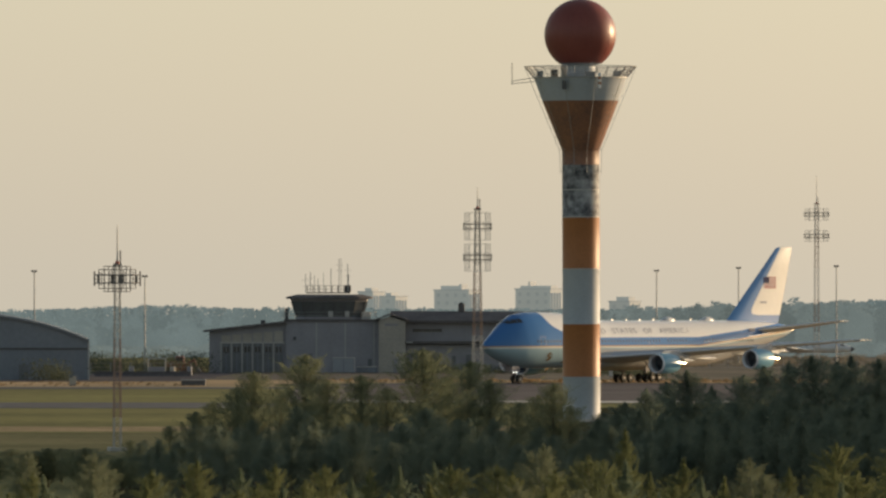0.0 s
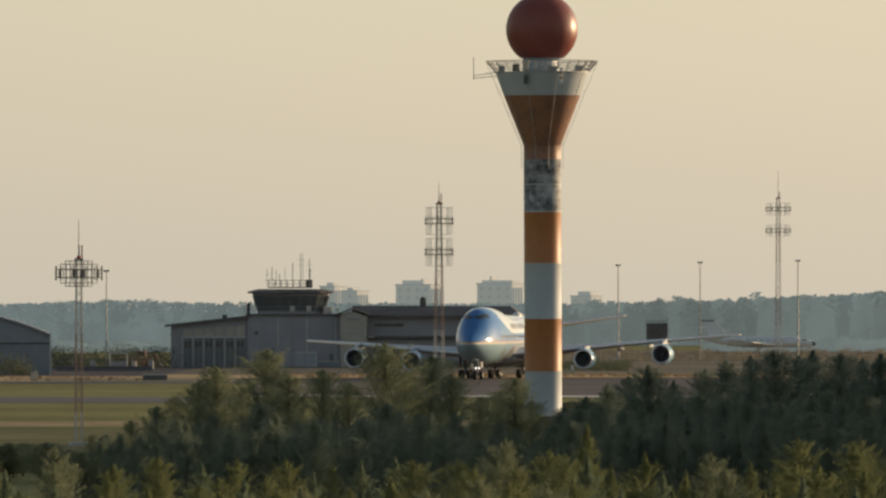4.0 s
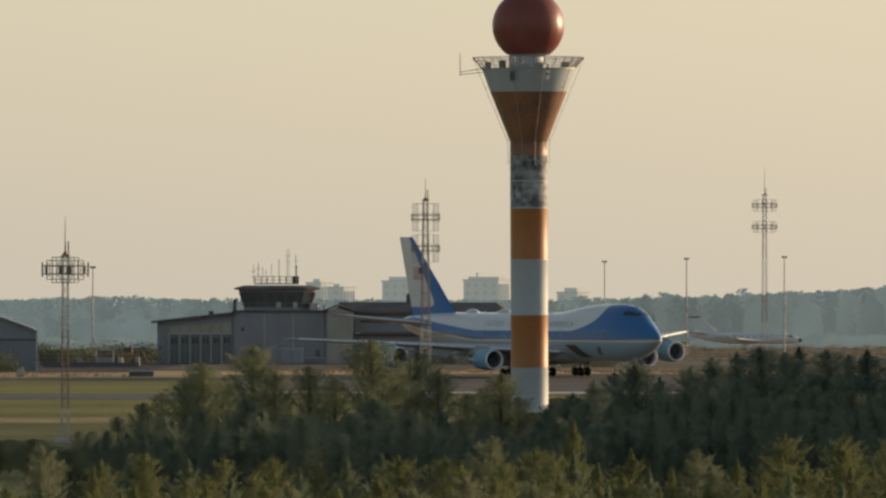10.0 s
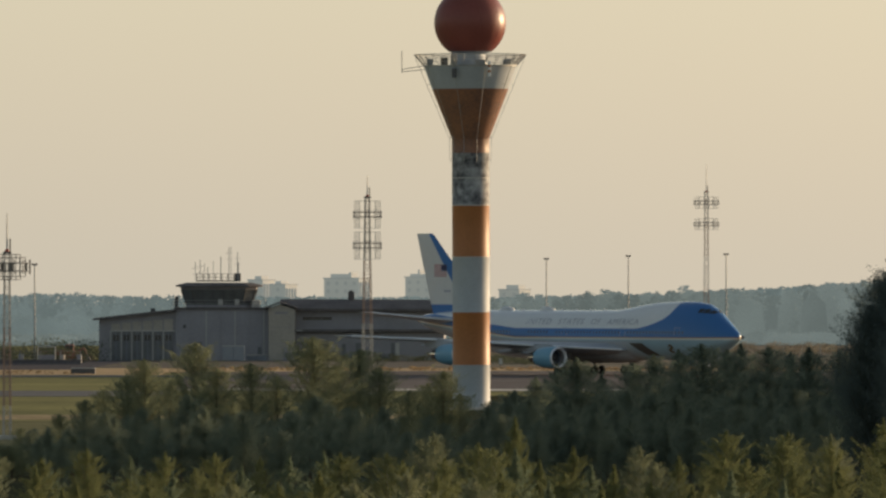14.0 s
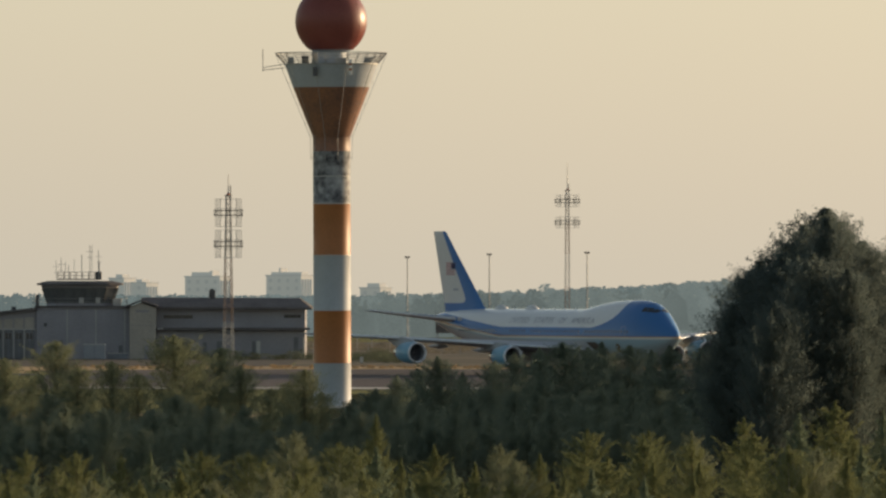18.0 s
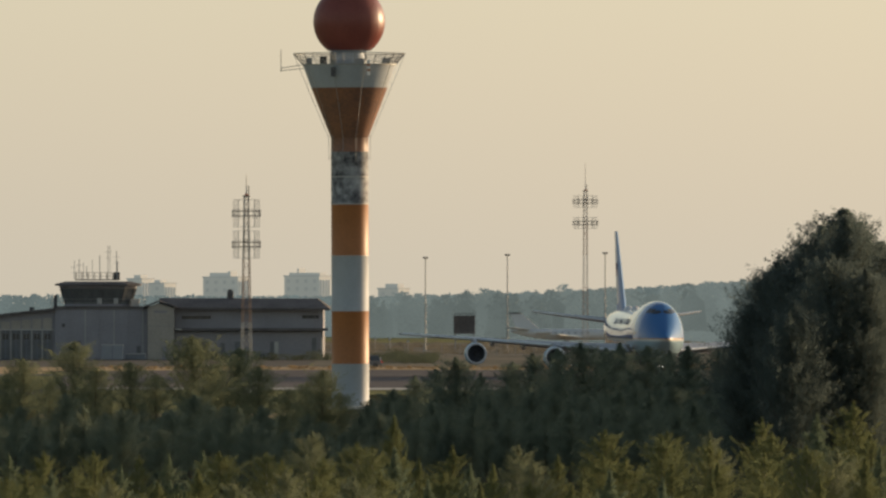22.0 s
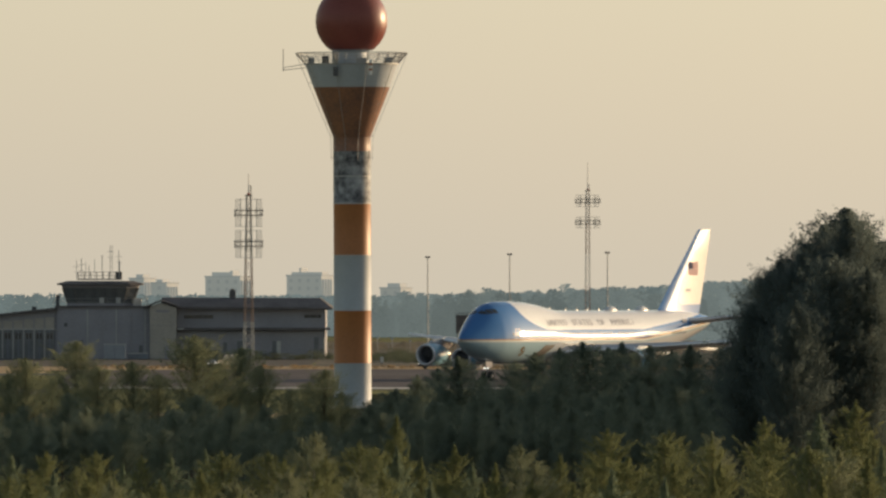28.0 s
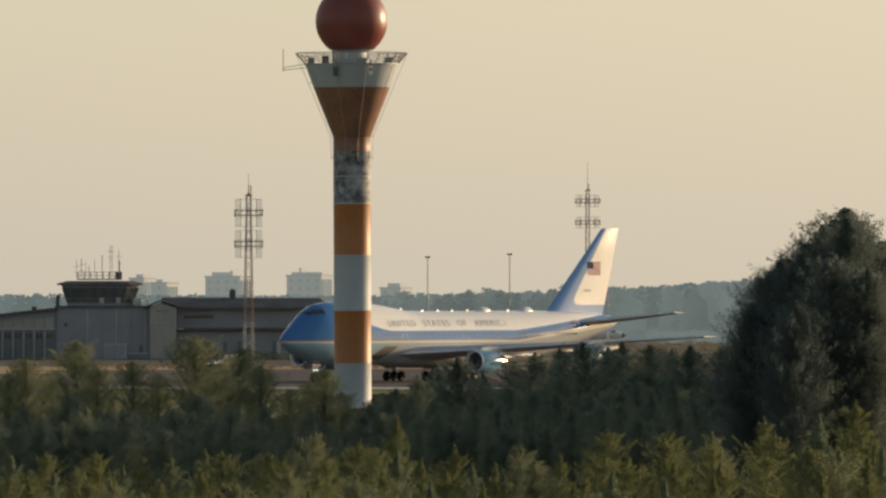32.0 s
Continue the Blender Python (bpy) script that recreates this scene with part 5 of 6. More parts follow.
    part("axle", Geo().bar((24.3, -0.5, 0.62), (24.3, 0.5, 0.62), 0.08, 6), M_RIM, ng)
    for s in (-1, 1):
        part("gear_door", Geo().box(24.5, 26.2, 0.68 * s - 0.03, 0.68 * s + 0.03, 1.6, 2.4), M_CLAD2, ng)
        lamp = part("landing_lamp", Geo().lathe([(0.1, 0.0), (0.1, 0.15)], 12, axis="x", at=(24.6, 0.22 * s, 1.55)), M_LAMP, ng, "bright white taxi lamp", 40)
        WHEELS.append(wheel_at(ng, 24.3, 0.45 * s, 0.62, 0.62, 0.42))
    for b, y, up in ((31.0, 5.5, 3.3), (34.2, 1.95, 2.4)):
        for s in (-1, 1):
            g = part("main_gear", Geo().bar((32 - b, y * s, 0.75), (32 - b, y * s, up), 0.2, 10), M_RIM, t, "grey main gear leg", 40)
            part("bogie_beam", Geo().bar((32 - b - 0.95, y * s, 0.64), (32 - b + 0.95, y * s, 0.64), 0.14, 8), M_RIM, g)
            part("side_brace", Geo().bar((32 - b, y * s, 1.2), (32 - b + 0.3, (y - 1.2) * s, up), 0.09, 6), M_RIM, g)
            part("gear_door", Geo().box(32 - b - 1.1, 32 - b + 0.9, (y + 0.75) * s - 0.03, (y + 0.75) * s + 0.03, 1.5, up - 0.1), M_CLAD2, g)
            for dx in (-0.75, 0.75):
                for dy in (-0.56, 0.56):
                    WHEELS.append(wheel_at(g, 32 - b + dx, y * s + dy, 0.62, 0.62, 0.45))
    return t


FAN_ME = Geo().lathe([(1.12, -1.5), (1.12, -1.45)], 24, axis="x").mesh("fan_disc", M_FAN)
BLADE_ME = Geo().add([(0.1, -0.06, 0.35), (-0.1, 0.06, 0.35), (-0.16, 0.14, 1.1), (0.14, -0.14, 1.1), (0.08, -0.07, 0.35), (-0.12, 0.05, 0.35), (-0.18, 0.13, 1.1), (0.12, -0.15, 1.1)],
                     [(0, 1, 2, 3), (7, 6, 5, 4), (0, 4, 5, 1), (1, 5, 6, 2), (2, 6, 7, 3), (3, 7, 4, 0)]).mesh("fan_blade", M_FAN)
jumbo = airliner()


def parked_jet():
    """Small white jet with a tailplane high on its fin, parked on the far apron."""
    d = 2080.0
    t = thing("parked_jet", "small white twin-jet parked on the far apron", "airplane", pose(east(1013, d), d, fall(d) + 0.6, 0, 0, -8))
    t.scale = (1.1, 1.0, 0.88)
    prof = ((0, 0.05, 1.4), (0.5, 0.45, 1.45), (1.5, 0.8, 1.6), (3.0, 1.05, 1.75), (5, 1.15, 1.8), (12, 1.15, 1.8), (14.5, 1.0, 1.95), (17, 0.65, 2.2), (19, 0.2, 2.5))
    rings = [[(9 - b, r * math.cos(a), z + r * math.sin(a)) for a in [2 * math.pi * k / 20 for k in range(20)]] for b, r, z in prof]
    part("fuselage", Geo().loft(rings), M_GLOSSWHITE, t, "white rounded fuselage", 50)
    part("nose_cap", Geo().lathe([(0.05, 9.06), (0.5, 8.5), (0.52, 8.4)], 14, axis="x", at=(0, 0, 1.45)), M_DARKSTEEL, t, "dark nose", 50)
    for s in (-1, 1):
        part("wing", Geo().loft([[(2.5, 0.8 * s, 1.1), (-1.6, 0.8 * s, 1.1), (-1.6, 0.8 * s, 1.35), (2.4, 0.8 * s, 1.4)], [(-0.8, 8.4 * s, 1.75), (-2.2, 8.4 * s, 1.75), (-2.2, 8.4 * s, 1.85), (-0.8, 8.4 * s, 1.87)]]), M_GLOSSWHITE, t)
        part("engine", Geo().lathe([(0.3, -3.0), (0.45, -3.1), (0.5, -4.2), (0.36, -5.6), (0.25, -5.6)], 16, axis="x", at=(0, 1.65 * s, 2.3)), M_GLOSSWHITE, t, "", 50)
        part("tailplane", Geo().loft([[(-6.6, 0.4 * s, 2.75), (-9.2, 0.3 * s, 2.75), (-9.2, 0.3 * s, 2.9), (-6.6, 0.4 * s, 2.95)], [(-8.9, 3.6 * s, 3.2), (-10.3, 3.6 * s, 3.2), (-10.3, 3.6 * s, 3.27), (-8.9, 3.6 * s, 3.3)]]), M_GLOSSWHITE, t, "white tailplane")
        pane = Geo().box(0, 0.4, min(1.1 * s, 1.17 * s), max(1.1 * s, 1.17 * s), 1.95, 2.3).mesh("cabin_window", M_SKIN)
        for k in range(6):
            part("cabin_window", pane, M_SKIN, t, at=pose(3.0 - k * 1.1, 0, 0))
        wheel_at(t, -0.8, 1.4 * s, -0.55, 0.35, 0.25)
        part("gear_leg", Geo().bar((-0.8, 1.4 * s, -0.5), (-0.8, 1.2 * s, 1.1), 0.08, 6), M_RIM, t)
    part("fin", Geo().loft([[(-4.8, -0.18, 2.6), (-8.9, -0.12, 2.6), (-8.9, 0.12, 2.6), (-4.8, 0.18, 2.6)], [(-8.1, -0.06, 6.1), (-10.1, -0.04, 6.1), (-10.1, 0.04, 6.1), (-8.1, 0.06, 6.1)]]), M_GLOSSWHITE, t, "white swept fin")
    part("fin_cap", Geo().box(-10.3, -8.3, -0.09, 0.09, 6.1, 6.4, 0.04), M_DARKSTEEL, t, "dark fin cap")
    part("windscreen", Geo().box(6.6, 7.3, -0.75, 0.75, 2.1, 2.5, 0.1), M_GLASS, t)
    wheel_at(t, 6.5, 0, -0.6, 0.3, 0.2)
    part("nose_gear_leg", Geo().bar((6.5, 0, -0.6), (6.5, 0, 1.0), 0.07, 6), M_RIM, t)


parked_jet()


def car(label, mat):
    t = thing("car", label, "car", group="airfield cars")
    body = Geo().loft([[(-2.35, y, 0.45), (-2.35, y, 0.95), (-2.2, y, 1.05), (1.0, y, 1.08), (2.2, y, 0.92), (2.35, y, 0.75), (2.3, y, 0.4)] for y in (-0.9, -0.88, 0.88, 0.9)])
    part("body", body, mat, t, "", 30)
    part("cabin", Geo().loft([[(-2.15, -0.82, 1.05), (1.05, -0.82, 1.05), (1.05, 0.82, 1.05), (-2.15, 0.82, 1.05)], [(-1.9, -0.68, 1.72), (0.2, -0.68, 1.74), (0.2, 0.68, 1.74), (-1.9, 0.68, 1.72)]]), M_GLASS, t, "dark window band", 20)
    part("roof", Geo().box(-1.95, 0.25, -0.7, 0.7, 1.72, 1.8, 0.04), mat, t)
    for s in (-1, 1):
        for x in (-1.45, 1.45):
            wheel_at(t, x, 0.82 * s, 0.34, 0.34, 0.22)
        part("tail_lamp", Geo().box(-2.4, -2.3, 0.6 * s - 0.14, 0.6 * s + 0.14, 0.8, 1.0), M_TAIL, t, "lit red tail lamp")
        part("headlamp", Geo().box(2.25, 2.37, 0.6 * s - 0.16, 0.6 * s + 0.16, 0.62, 0.78), M_LAMP, t, "lit white headlamp")
    part("bumper", Geo().box(2.25, 2.42, -0.85, 0.85, 0.35, 0.55, 0.04), M_DARKSTEEL, t)
    part("bumper", Geo().box(-2.42, -2.25, -0.85, 0.85, 0.35, 0.55, 0.04), M_DARKSTEEL, t)
    return t


lead_car = car("dark estate car with lit red tail lamps on the taxiway edge", M_DOORDARK)
follow_car = car("small grey escort car with lit headlamps on the taxiway edge", M_YARD)


# ---- trees ----
def leaf_mesh(name, mat, sprays, crown, count, size, seed, share):
    """Many small leaves: most along the twigs (from, to, spread at both ends, weight), the rest round the axis of the crown."""
    rs = np.random.RandomState(seed)
    n1 = int(count * share)
    p, q = np.array([w[0] for w in sprays]), np.array([w[1] for w in sprays])
    s0, s1, weight = (np.array([w[k] for w in sprays]) for k in (2, 3, 4))
    pick = rs.choice(len(sprays), n1, p=weight / weight.sum())
    t = rs.uniform(0.0, 1.0, n1) ** 0.8
    spread = (s0[pick] * (1 - t) + s1[pick] * t)[:, None]
    pos1 = p[pick] * (1 - t)[:, None] + q[pick] * t[:, None] + rs.normal(size=(n1, 3)) * spread * np.array([1, 1, 1.25])
    n2 = count - n1
    hs, ax, ay, rad, tall, low = crown
    z = low + (1 - low) * rs.uniform(0, 1, n2) ** 0.9
    ang = rs.uniform(0, 2 * math.pi, n2)
    lump = 0.9 + 0.11 * np.sin(3 * ang + 11 * z + seed) + 0.09 * np.sin(7 * ang - 23 * z) + 0.07 * np.sin(4 * ang + 47 * z)
    rr = np.interp(z, hs, rad) * lump * np.minimum(np.abs(rs.normal(0, 0.55, n2)), 1.1)
    pos2 = np.stack([np.interp(z, hs, ax) + rr * np.cos(ang), np.interp(z, hs, ay) + rr * np.sin(ang), z * tall], 1)
    pos = np.concatenate([pos1, pos2])
    b = rs.normal(size=(count, 3))
    a = rs.normal(size=(count, 3)) + np.array([0, 0, 0.5])
    a /= np.linalg.norm(a, axis=1)[:, None]
    b -= a * (a * b).sum(1)[:, None]
    b /= np.linalg.norm(b, axis=1)[:, None]
    s = (size * rs.uniform(0.6, 1.7, count))[:, None]
    v = np.stack([pos - a * s - b * s * 0.3, pos - a * s * 0.5 + b * s * 0.42, pos + a * s * 1.2], 1).reshape(-1, 3)
    v[:, 2] = np.maximum(v[:, 2], 0.05)
    me = bpy.data.meshes.new(name)
    me.from_pydata(v.tolist(), [], np.arange(3 * count).reshape(-1, 3).tolist())
    me.materials.append(mat)
    return me


def tree_kind(seed, tall, wide, shape, leaf, bark, count, size, name, taper=0.75, low=0.1, share=0.7, limbs=60, fluff=1.0):
    """Trunk, limbs and crown of one tree, as two meshes. shape: cone or round; low: where the crown begins."""
    rnd = random.Random(seed)
    wood = Geo()
    lean = (rnd.uniform(-0.03, 0.03) * tall, rnd.uniform(-0.03, 0.03) * tall)
    base = 0.012 * tall + 0.03
    axis = [Vector((lean[0] * f * f + rnd.uniform(-0.02, 0.02) * wide, lean[1] * f * f, tall * f)) for f in (0, 0.2, 0.4, 0.6, 0.8, 0.97)]
    for i in range(5):
        wood.bar(axis[i], axis[i + 1], base * (1 - i / 5.5), 7, base * (1 - (i + 1) / 5.5))

    def reach_at(f):
        if shape == "cone":
            return wide * min(1.0, 0.35 + 2.2 * f) * (1.01 - f) ** taper
        return wide * min(1.0, 0.4 + 2.5 * f) * math.sqrt(max(0.02, 1 - max(0.0, (f - 0.42) / 0.6) ** 2))

    sprays = []
    for k in range(limbs):
        f = low + (0.95 - low) * (k + rnd.random()) / limbs
        reach = reach_at(f) * rnd.uniform(0.5, 1.12)
        a = k * 2.4 + rnd.uniform(-0.5, 0.5)
        i = min(4, int(f * 5))
        p = axis[i].lerp(axis[i + 1], f * 5 - i)
        rise = reach * (rnd.uniform(0.1, 0.7) if shape == "round" else rnd.uniform(0.6, 1.7))
        q = p + Vector((math.cos(a) * reach, math.sin(a) * reach, rise))
        q.z = min(q.z, p.z + (tall - p.z) * 0.75)
        wood.bar(p, q, base * 0.24 * (1.1 - f), 4, base * 0.05)
        thick = wide * rnd.uniform(0.06, 0.11) * fluff * (1.15 - 0.5 * f)
        length = (q - p).length
        sprays.append((p.lerp(q, 0.15), q, thick, thick * 0.3, length * thick))
        for g, turn in ((0.45, 0.6), (0.6, -0.65), (0.75, 0.3)):
            o = p.lerp(q, g)
            away = Vector((math.cos(a + turn), math.sin(a + turn), rnd.uniform(0.2, 0.9))) * length * rnd.uniform(0.3, 0.5)
            sprays.append((o, o + away, thick * 0.8, thick * 0.22, away.length * thick * 0.8))
    # the leading shoot
    top = Vector((axis[5].x, axis[5].y, tall))
    for g in range(3):
        sprays.append((axis[4].lerp(axis[5], 0.2 + 0.2 * g), top, wide * 0.09 * fluff, wide * 0.015, 0.12 * tall * wide * 0.05))
    hs = [0.0, 0.1, 0.2, 0.4, 0.6, 0.8, 0.9, 1.0]
    crown = (hs, [lean[0] * h * h for h in hs], [lean[1] * h * h for h in hs], [0.95 * reach_at(h) for h in hs], tall, low)
    sprays = [(tuple(p), tuple(q), a, b, w) for p, q, a, b, w in sprays]
    return wood.mesh(name + "_trunk", bark, 40), leaf_mesh(name + "_crown", leaf, sprays, crown, count, size, seed + 50, share)


def plant(kind, x, y, height, nominal, spin, label, group, wide=1.0, name="tree"):
    t = thing(name, label, name.replace("_", " "), pose(x, y, 0, 0, 0, spin), group=group)
    s = height / nominal
    t.scale = (s * wide, s * wide, s)
    part("trunk", kind[0], None, t)
    part("crown", kind[1], None, t)
    return t


FRONT = [tree_kind(11 + k, 6.0, w, "cone", lf, bk, 26000, 0.029, "young_tree", tp, 0.3, 0.86, 56, 0.58) for k, (w, lf, bk, tp) in enumerate((
    (2.1, M_LEAF_WARM, M_BIRCH, 0.9), (2.3, M_LEAF_WARM, M_BIRCH, 0.8), (1.9, M_LEAF_MID, M_BARK, 1.0), (2.2, M_LEAF_OLIVE, M_BIRCH, 0.85), (2.0, M_LEAF_WARM, M_BARK, 0.7), (2.0, M_LEAF_WARM, M_BARK, 0.95)))]
MIDDLE = [tree_kind(31 + k, 7.0, w, sh, lf, M_BARK, 26000, 0.045, "thicket_tree", (0.6, 0.48, 0.7, 0.75, 0.5)[k], 0.1, 0.72, 70, 0.95) for k, (w, sh, lf) in enumerate((
    (2.4, "cone", M_LEAF_DARK), (2.5, "cone", M_LEAF_OLIVE), (2.3, "cone", M_LEAF_DARK), (2.2, "cone", M_LEAF_DARK), (2.5, "cone", M_LEAF_OLIVE)))]
GREAT = [tree_kind(51 + k, 16.0, w, "cone", M_LEAF_GREAT, M_BARK, 100000, 0.066, "great_tree", tp, 0.06, 0.66, 190, 1.15) for k, (w, tp) in enumerate(((4.4, 0.55), (4.0, 0.48), (4.6, 0.6)))]
SHADE_GROVE = [tree_kind(71 + k, 14.0, 4.4, sh, M_LEAF_GREAT, M_BARK, 9000, 0.3, "shade_grove_tree", 0.5) for k, sh in enumerate(("round", "cone"))]


def stands():
    rnd = random.Random(4)
    # the thicket between the tower and the taxiway: bearing, dip of the top
    peaks = [(-105, 730), (-60, 705), (-25, 688), (15, 662), (46, 634), (90, 668), (134, 604), (172, 650), (236, 640), (280, 664), (347, 594), (384, 645), (424, 616), (462, 648), (512, 688), (545, 676), (574, 654), (605, 694), (660, 706), (700, 688),
             (738, 664), (780, 652), (812, 632), (855, 660), (905, 640), (945, 625), (990, 616), (1040, 606), (1075, 616), (1102, 606), (1150, 612), (1190, 620), (1222, 612), (1270, 617), (1320, 610), (1380, 610), (1440, 600), (1500, 610), (1560, 600), (1620, 610), (1680, 605)]
    for i, (u, v) in enumerate(peaks):
        d = rnd.uniform(820, 900)
        h = up_at(v, d)
        # side-lit trees on the left take the olive tone, shaded ones the dark
        plant(MIDDLE[(1, 4)[i % 2] if u < 620 else (0, 2, 3)[i % 3]], east(u, d), d, h, 7.0, rnd.uniform(0, 360), "dark green bushy tree in a dense thicket", "thicket trees", rnd.uniform(1.15, 1.5) * (0.85 if u < 620 else (1.2 if h < 5 else 1.0)))
    us, vs = [p[0] for p in peaks], [p[1] for p in peaks]
    for row, (d0, low) in enumerate(((800, 28), (745, 52), (690, 72))):
        u = -175 + row * 17
        while u < 1700:
            d = d0 + rnd.uniform(-25, 25)
            v = float(np.interp(u, us, vs)) * 0.45 + 0.55 * 680 + low + rnd.uniform(-18, 22) + ((30, 16, 6)[row] if 0 < u < 620 else 0)
            if u < -60:
                v = max(v, 755)
            if 560 < u < 680 and row == 0:
                v = max(v, 712)
            plant(MIDDLE[rnd.choice((0, 2, 1, 4) if u < 620 and row == 0 else (0, 2, 3))], east(u, d), d, up_at(v, d), 7.0, rnd.uniform(0, 360), "dark green shrub-like young tree in a dense thicket", "thicket trees", rnd.uniform(0.85, 1.3))
            u += rnd.uniform(24, 42)
    # low scrub at the open edge of the thicket
    for k in range(40):
        d = rnd.uniform(720, 860)
        u = -470 + k * 10.5 + rnd.uniform(-8, 8)
        plant(MIDDLE[(1, 4)[k % 2]], east(u, d), d, up_at(rnd.uniform(778, 812), d) + 0.5, 7.0, rnd.uniform(0, 360), "low green scrub bush in rough grass", "scrub bushes", 2.6, "bush")
    # young sunlit trees nearest to the camera
    tops = [(-460, 776), (-405, 772), (-300, 782), (-200, 788), (-100, 796), (0, 806), (100, 790), (200, 788), (290, 800), (370, 784), (450, 796), (535, 776), (610, 786), (700, 738), (760, 782), (815, 786), (890, 780), (930, 790), (1000, 796), (1060, 770), (1125, 742), (1205, 755), (1290, 765), (1380, 742), (1460, 745), (1530, 722), (1600, 740), (1700, 735)]
    ux, vx = [p[0] for p in tops], [p[1] for p in tops]
    for row, (d0, low) in enumerate(((545, 0), (505, 22), (465, 48), (432, 76))):
        u = -470 + row * 23
        while u < 1700:
            d = d0 + rnd.uniform(-14, 14)
            v = float(np.interp(u, ux, vx)) * (1 - 0.12 * row) + 0.12 * row * 780 + low + rnd.uniform(-16, 18)
            plant(FRONT[rnd.randrange(6)], east(u, d), d, up_at(v, d), 6.0, rnd.uniform(0, 360), "young yellow-green birch or spruce in a dense stand", "young trees", rnd.uniform(0.8, 1.15), "young_tree")
            u += rnd.uniform(56, 120) if row < 2 else rnd.uniform(50, 100)
    # the great dark trees
    for i, (u, v) in enumerate(((1460, 400), (1477, 370), (1504, 386), (1534, 416), (1438, 432), (1412, 450), (1386, 462), (1362, 484), (1336, 538), (1560, 428), (1612, 440), (1680, 420), (1474, 450), (1442, 494), (1404, 534), (1540, 476))):
        k, d, w = i % 3, (650, 655, 646)[i % 3] - (14 if i > 11 else 0), (0.8, 1.0, 0.9)[i % 3]
        plant(GREAT[k], east(u, d), d, up_at(v, d), 16.0, 40 * u % 360, "tall dense dark green tree standing above the thicket", "great trees", w)
    # unseen trees carry the wood on to the right, added to shade the thicket
    for k in range(48):
        plant(SHADE_GROVE[k % 2], 50 + 11 * (k // 12) + rnd.uniform(-3, 3), 705 + 24 * (k % 12) + rnd.uniform(-6, 6), rnd.uniform(15, 18), 14.0, rnd.uniform(0, 360), "tall dark green tree added out of view to shade the thicket", "wood edge trees", rnd.uniform(1.1, 1.5))


stands()


def scrub_belt(name, mat, u0, u1, d0, d1, h0, h1, n, seed, label):
    """Uncountable low bushes as one mass of small tufts."""
    rs = np.random.RandomState(seed)
    x0 = rs.uniform(u0, u1, n)
    d = rs.uniform(d0, d1, n)
    h = rs.uniform(h0, h1, n) * (0.6 + 0.4 * np.sin(x0 * 0.05 + seed) ** 2)
    per = 260
    k = np.repeat(np.arange(n), per)
    m = n * per
    c = np.stack([(x0[k] - 784) * d[k] / LENS + rs.normal(0, 0.55, m) * h[k], d[k] + rs.normal(0, 0.55, m) * h[k], rs.uniform(0.02, 1.0, m) ** 0.8 * h[k]], 1)
    a, b = rs.normal(size=(m, 3)), rs.normal(size=(m, 3))
    s = (0.022 * h[k] + 0.03)[:, None]
    v = np.stack([c - a * s, c + b * s * 0.6, c + a * s, c - b * s * 0.6], 1).reshape(-1, 3)
    v[:, 2] = np.maximum(v[:, 2], 0.03)
    me = bpy.data.meshes.new(name)
    me.from_pydata(v.tolist(), [], np.arange(4 * m).reshape(-1, 4).tolist())
    me.materials.append(mat)
    tagged(new(name, me), label, "bushes", kind="stuff")


scrub_belt("yard_bushes", M_DULLBUSH, -700, -38, 1700, 1780, 1.6, 3.6, 170, 1, "dark bushes along the storage yard")
scrub_belt("hangar_bushes", M_DULLBUSH, -340, -262, 1588, 1602, 0.8, 3.4, 14, 2, "green bushes before the arched hangar")
scrub_belt("rusty_bushes", M_RUST, -140, -40, 1705, 1740, 0.8, 2.4, 14, 6, "reddish-brown bushes in the yard")
scrub_belt("meadow_scrub", M_SCRUB, 585, 1500, 1850, 2100, 0.4, 1.25, 460, 3, "yellowish scrub and tall dry grass beyond the taxiway")
scrub_belt("dry_grass_tufts", M_STRAW, 120, 1500, 1566, 1602, 0.12, 0.4, 420, 10, "straw-dry tufts of grass along the taxiway verge")
scrub_belt("verge_tufts", M_STRAW, -430, -40, 1500, 1568, 0.08, 0.22, 160, 12, "straw-dry tufts of grass on the verge before the yard")
scrub_belt("bank_scrub", M_DULLBUSH, 655, 775, 1660, 1760, 0.6, 1.7, 90, 4, "dark low bushes on the grass bank")
scrub_belt("wall_bushes", M_DULLBUSH, 318, 590, 1725, 1744, 0.4, 1.7, 60, 5, "weedy bushes along the hangar wall")


def small_post(x, y, h, mat, label):
    t = thing("post", label, "post", pose(x, y, 0), group="small posts")
    part("stem", Geo().bar((0, 0, 0), (0, 0, h), 0.07, 6), mat, t)
    part("head", Geo().box(-0.25, 0.25, -0.06, 0.06, h - 0.3, h, 0.03), mat, t)


for u, d, h in ((668, 1900, 2.6), (694, 1910, 2.4), (726, 1885, 2.2), (1010, 1880, 2.3)):
    small_post(east(u, d), d, h, M_STEEL, "short grey signal post in the grass")


def gate():
    d = 1693.0
    t = thing("gate", "white tubular gate frame in the storage yard", "gate", pose(east(-128, d), d, 0))
    w, h = 1.3, 2.5
    for x in (-w, w):
        part("upright", Geo().bar((x, 0, 0), (x, 0, h), 0.09, 6), M_TRIM, t)
    part("top_bar", Geo().bar((-w, 0, h), (w, 0, h), 0.09, 6), M_TRIM, t)
    part("panel", Geo().box(-w + 0.1, w - 0.1, 0.0, 0.05, 0.2, 1.3), M_CLAD2, t)


gate()


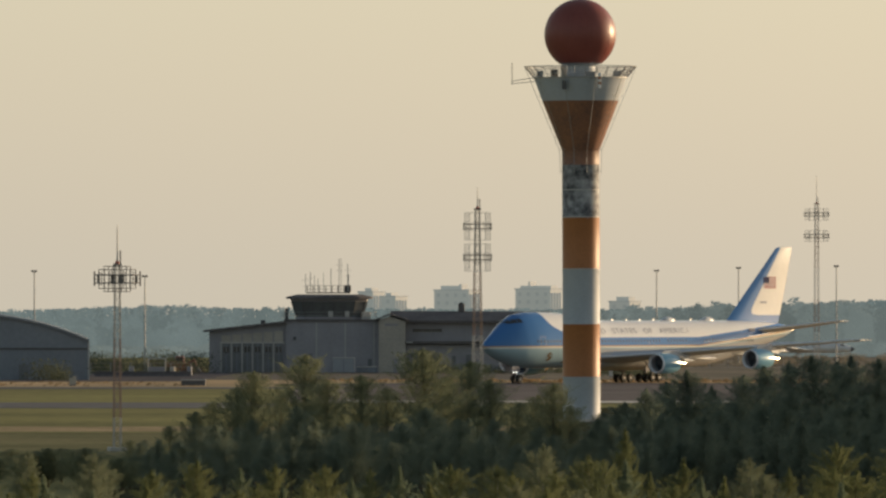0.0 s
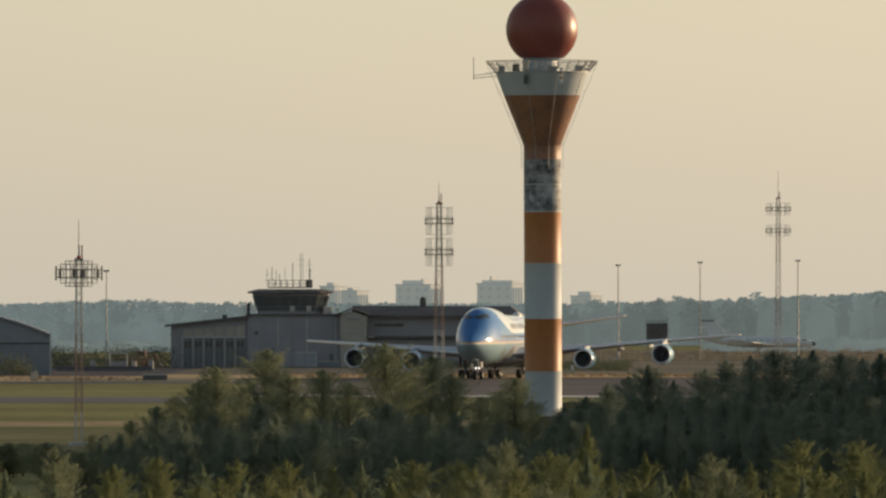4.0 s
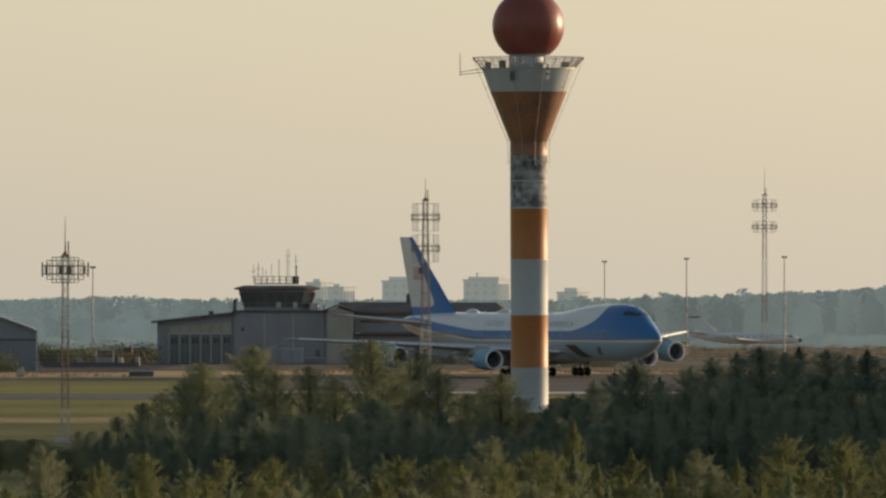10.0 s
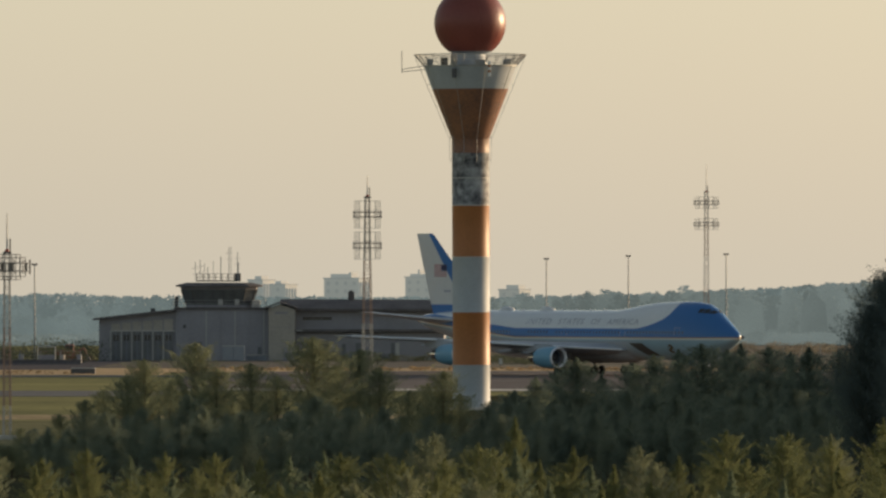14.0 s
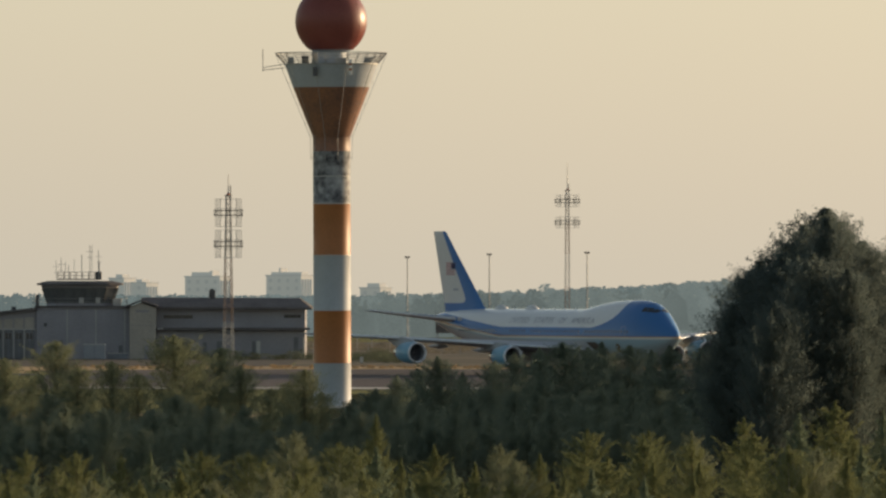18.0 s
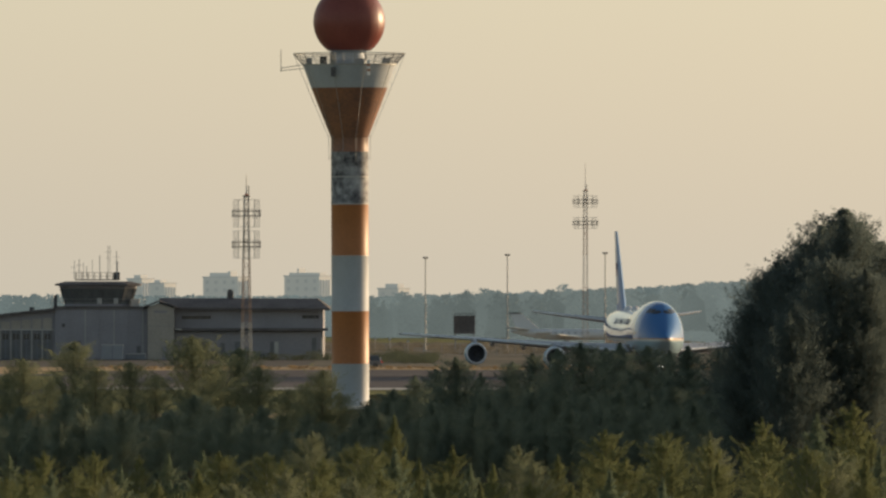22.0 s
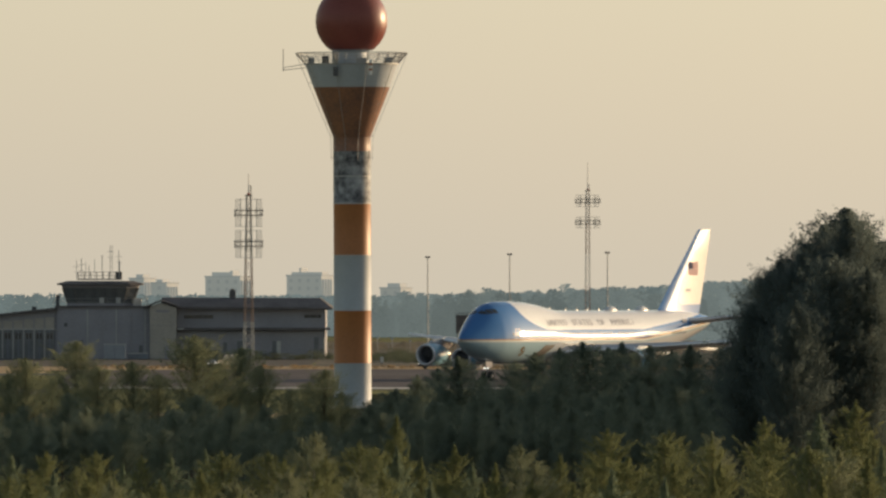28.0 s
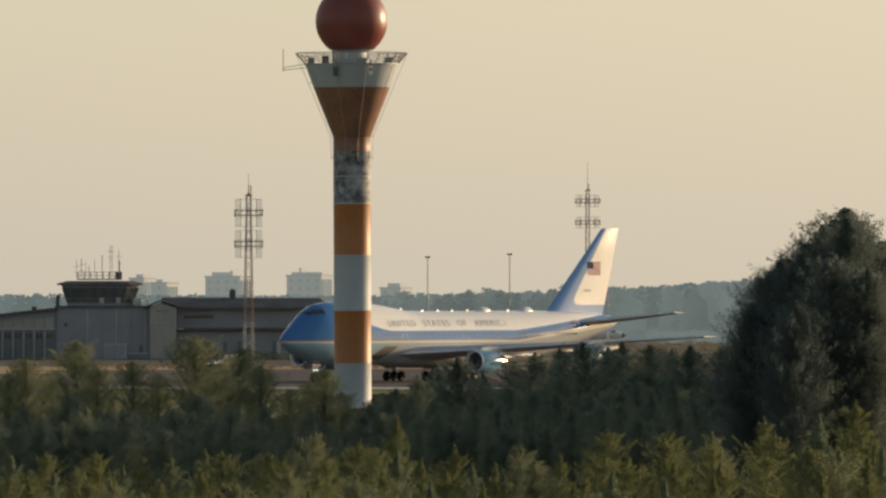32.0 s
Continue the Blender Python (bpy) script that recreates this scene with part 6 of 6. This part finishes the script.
# ---- what moves ----
def motions():
    # taxiing in an S: seconds, east, north, heading from straight towards the camera
    way = [(0, -6.52, 1563.7, -37.17), (1, -10.14, 1558.4, -29.93), (2, -13.34, 1552.8, -23.1), (3, -15.78, 1547.2, -15.82), (6, -18.22, 1530.6, 5.41), (7, -17.1, 1525.3, 11.8), (7.5, -16.35, 1522.6, 15.4), (8, -15.7, 1519.9, 18.8), (9, -13.15, 1514.7, 24.7),
           (10, -10.40, 1509.5, 29.77), (11, -7.13, 1504.5, 33.5), (12, -3.33, 1499.5, 35.9), (13, 0.50, 1494.6, 37.12), (14, 4.16, 1489.6, 36.85), (15, 8.52, 1484.6, 34.79), (17.5, 17.03, 1471.1, 28.21), (18, 18.68, 1468.3, 25.97), (19, 21.34, 1462.5, 21.15),
           (20, 23.53, 1456.5, 15.86), (21, 25.01, 1450.4, 9.94), (23, 25.95, 1437.8, -1.34), (25, 24.01, 1424.9, -13.3), (28, 16.44, 1405.6, -26.8), (29, 12.97, 1399.4, -29.7), (30, 8.72, 1393.0, -31.7), (31, 4.22, 1386.5, -34.0), (32, -0.95, 1380.0, -35.7)]
    # the taxiway's cross fall tips it a little, less towards its inner end
    walk(jumbo, [(t, pose(x, y, 0.03, float(np.interp(t, (0, 11, 20), (0.8, 0.8, 0.0))), 0, a - 90)) for t, x, y, a in way])
    # wheels roll with the ground covered (about 6.9 m/s on a 0.62 m radius)
    for w in WHEELS:
        p = w.matrix_basis.translation.copy()
        walk(w, [(k * 0.125, pose(p.x, p.y, p.z, 0, k * 0.125 * 6.9 / 0.62 * 57.2958, 0)) for k in range(257)])
    d = 1585.0
    rows = [(0, 2300), (10, 1650), (17.5, 1010), (19, 874), (20, 786), (20.5, 746), (21, 717), (21.5, 690), (22, 650), (22.5, 604), (23, 566), (23.5, 543), (24, 516), (24.8, 476), (25.5, 446), (27, 398), (28, 393), (32, 393)]
    walk(lead_car, [(t, pose(east(u, d), d, 0.03, 0, 0, 180 + 55 * min(1.0, max(0.0, (t - 24) / 4)))) for t, u in rows])
    d = 1560.0
    rows = [(0, 2400), (14, 1800), (24.5, 880), (25, 856), (27.5, 772), (30, 770), (32, 770)]
    walk(follow_car, [(t, pose(east(u, d), d, 0.03, 0, 0, 180)) for t, u in rows])


motions()
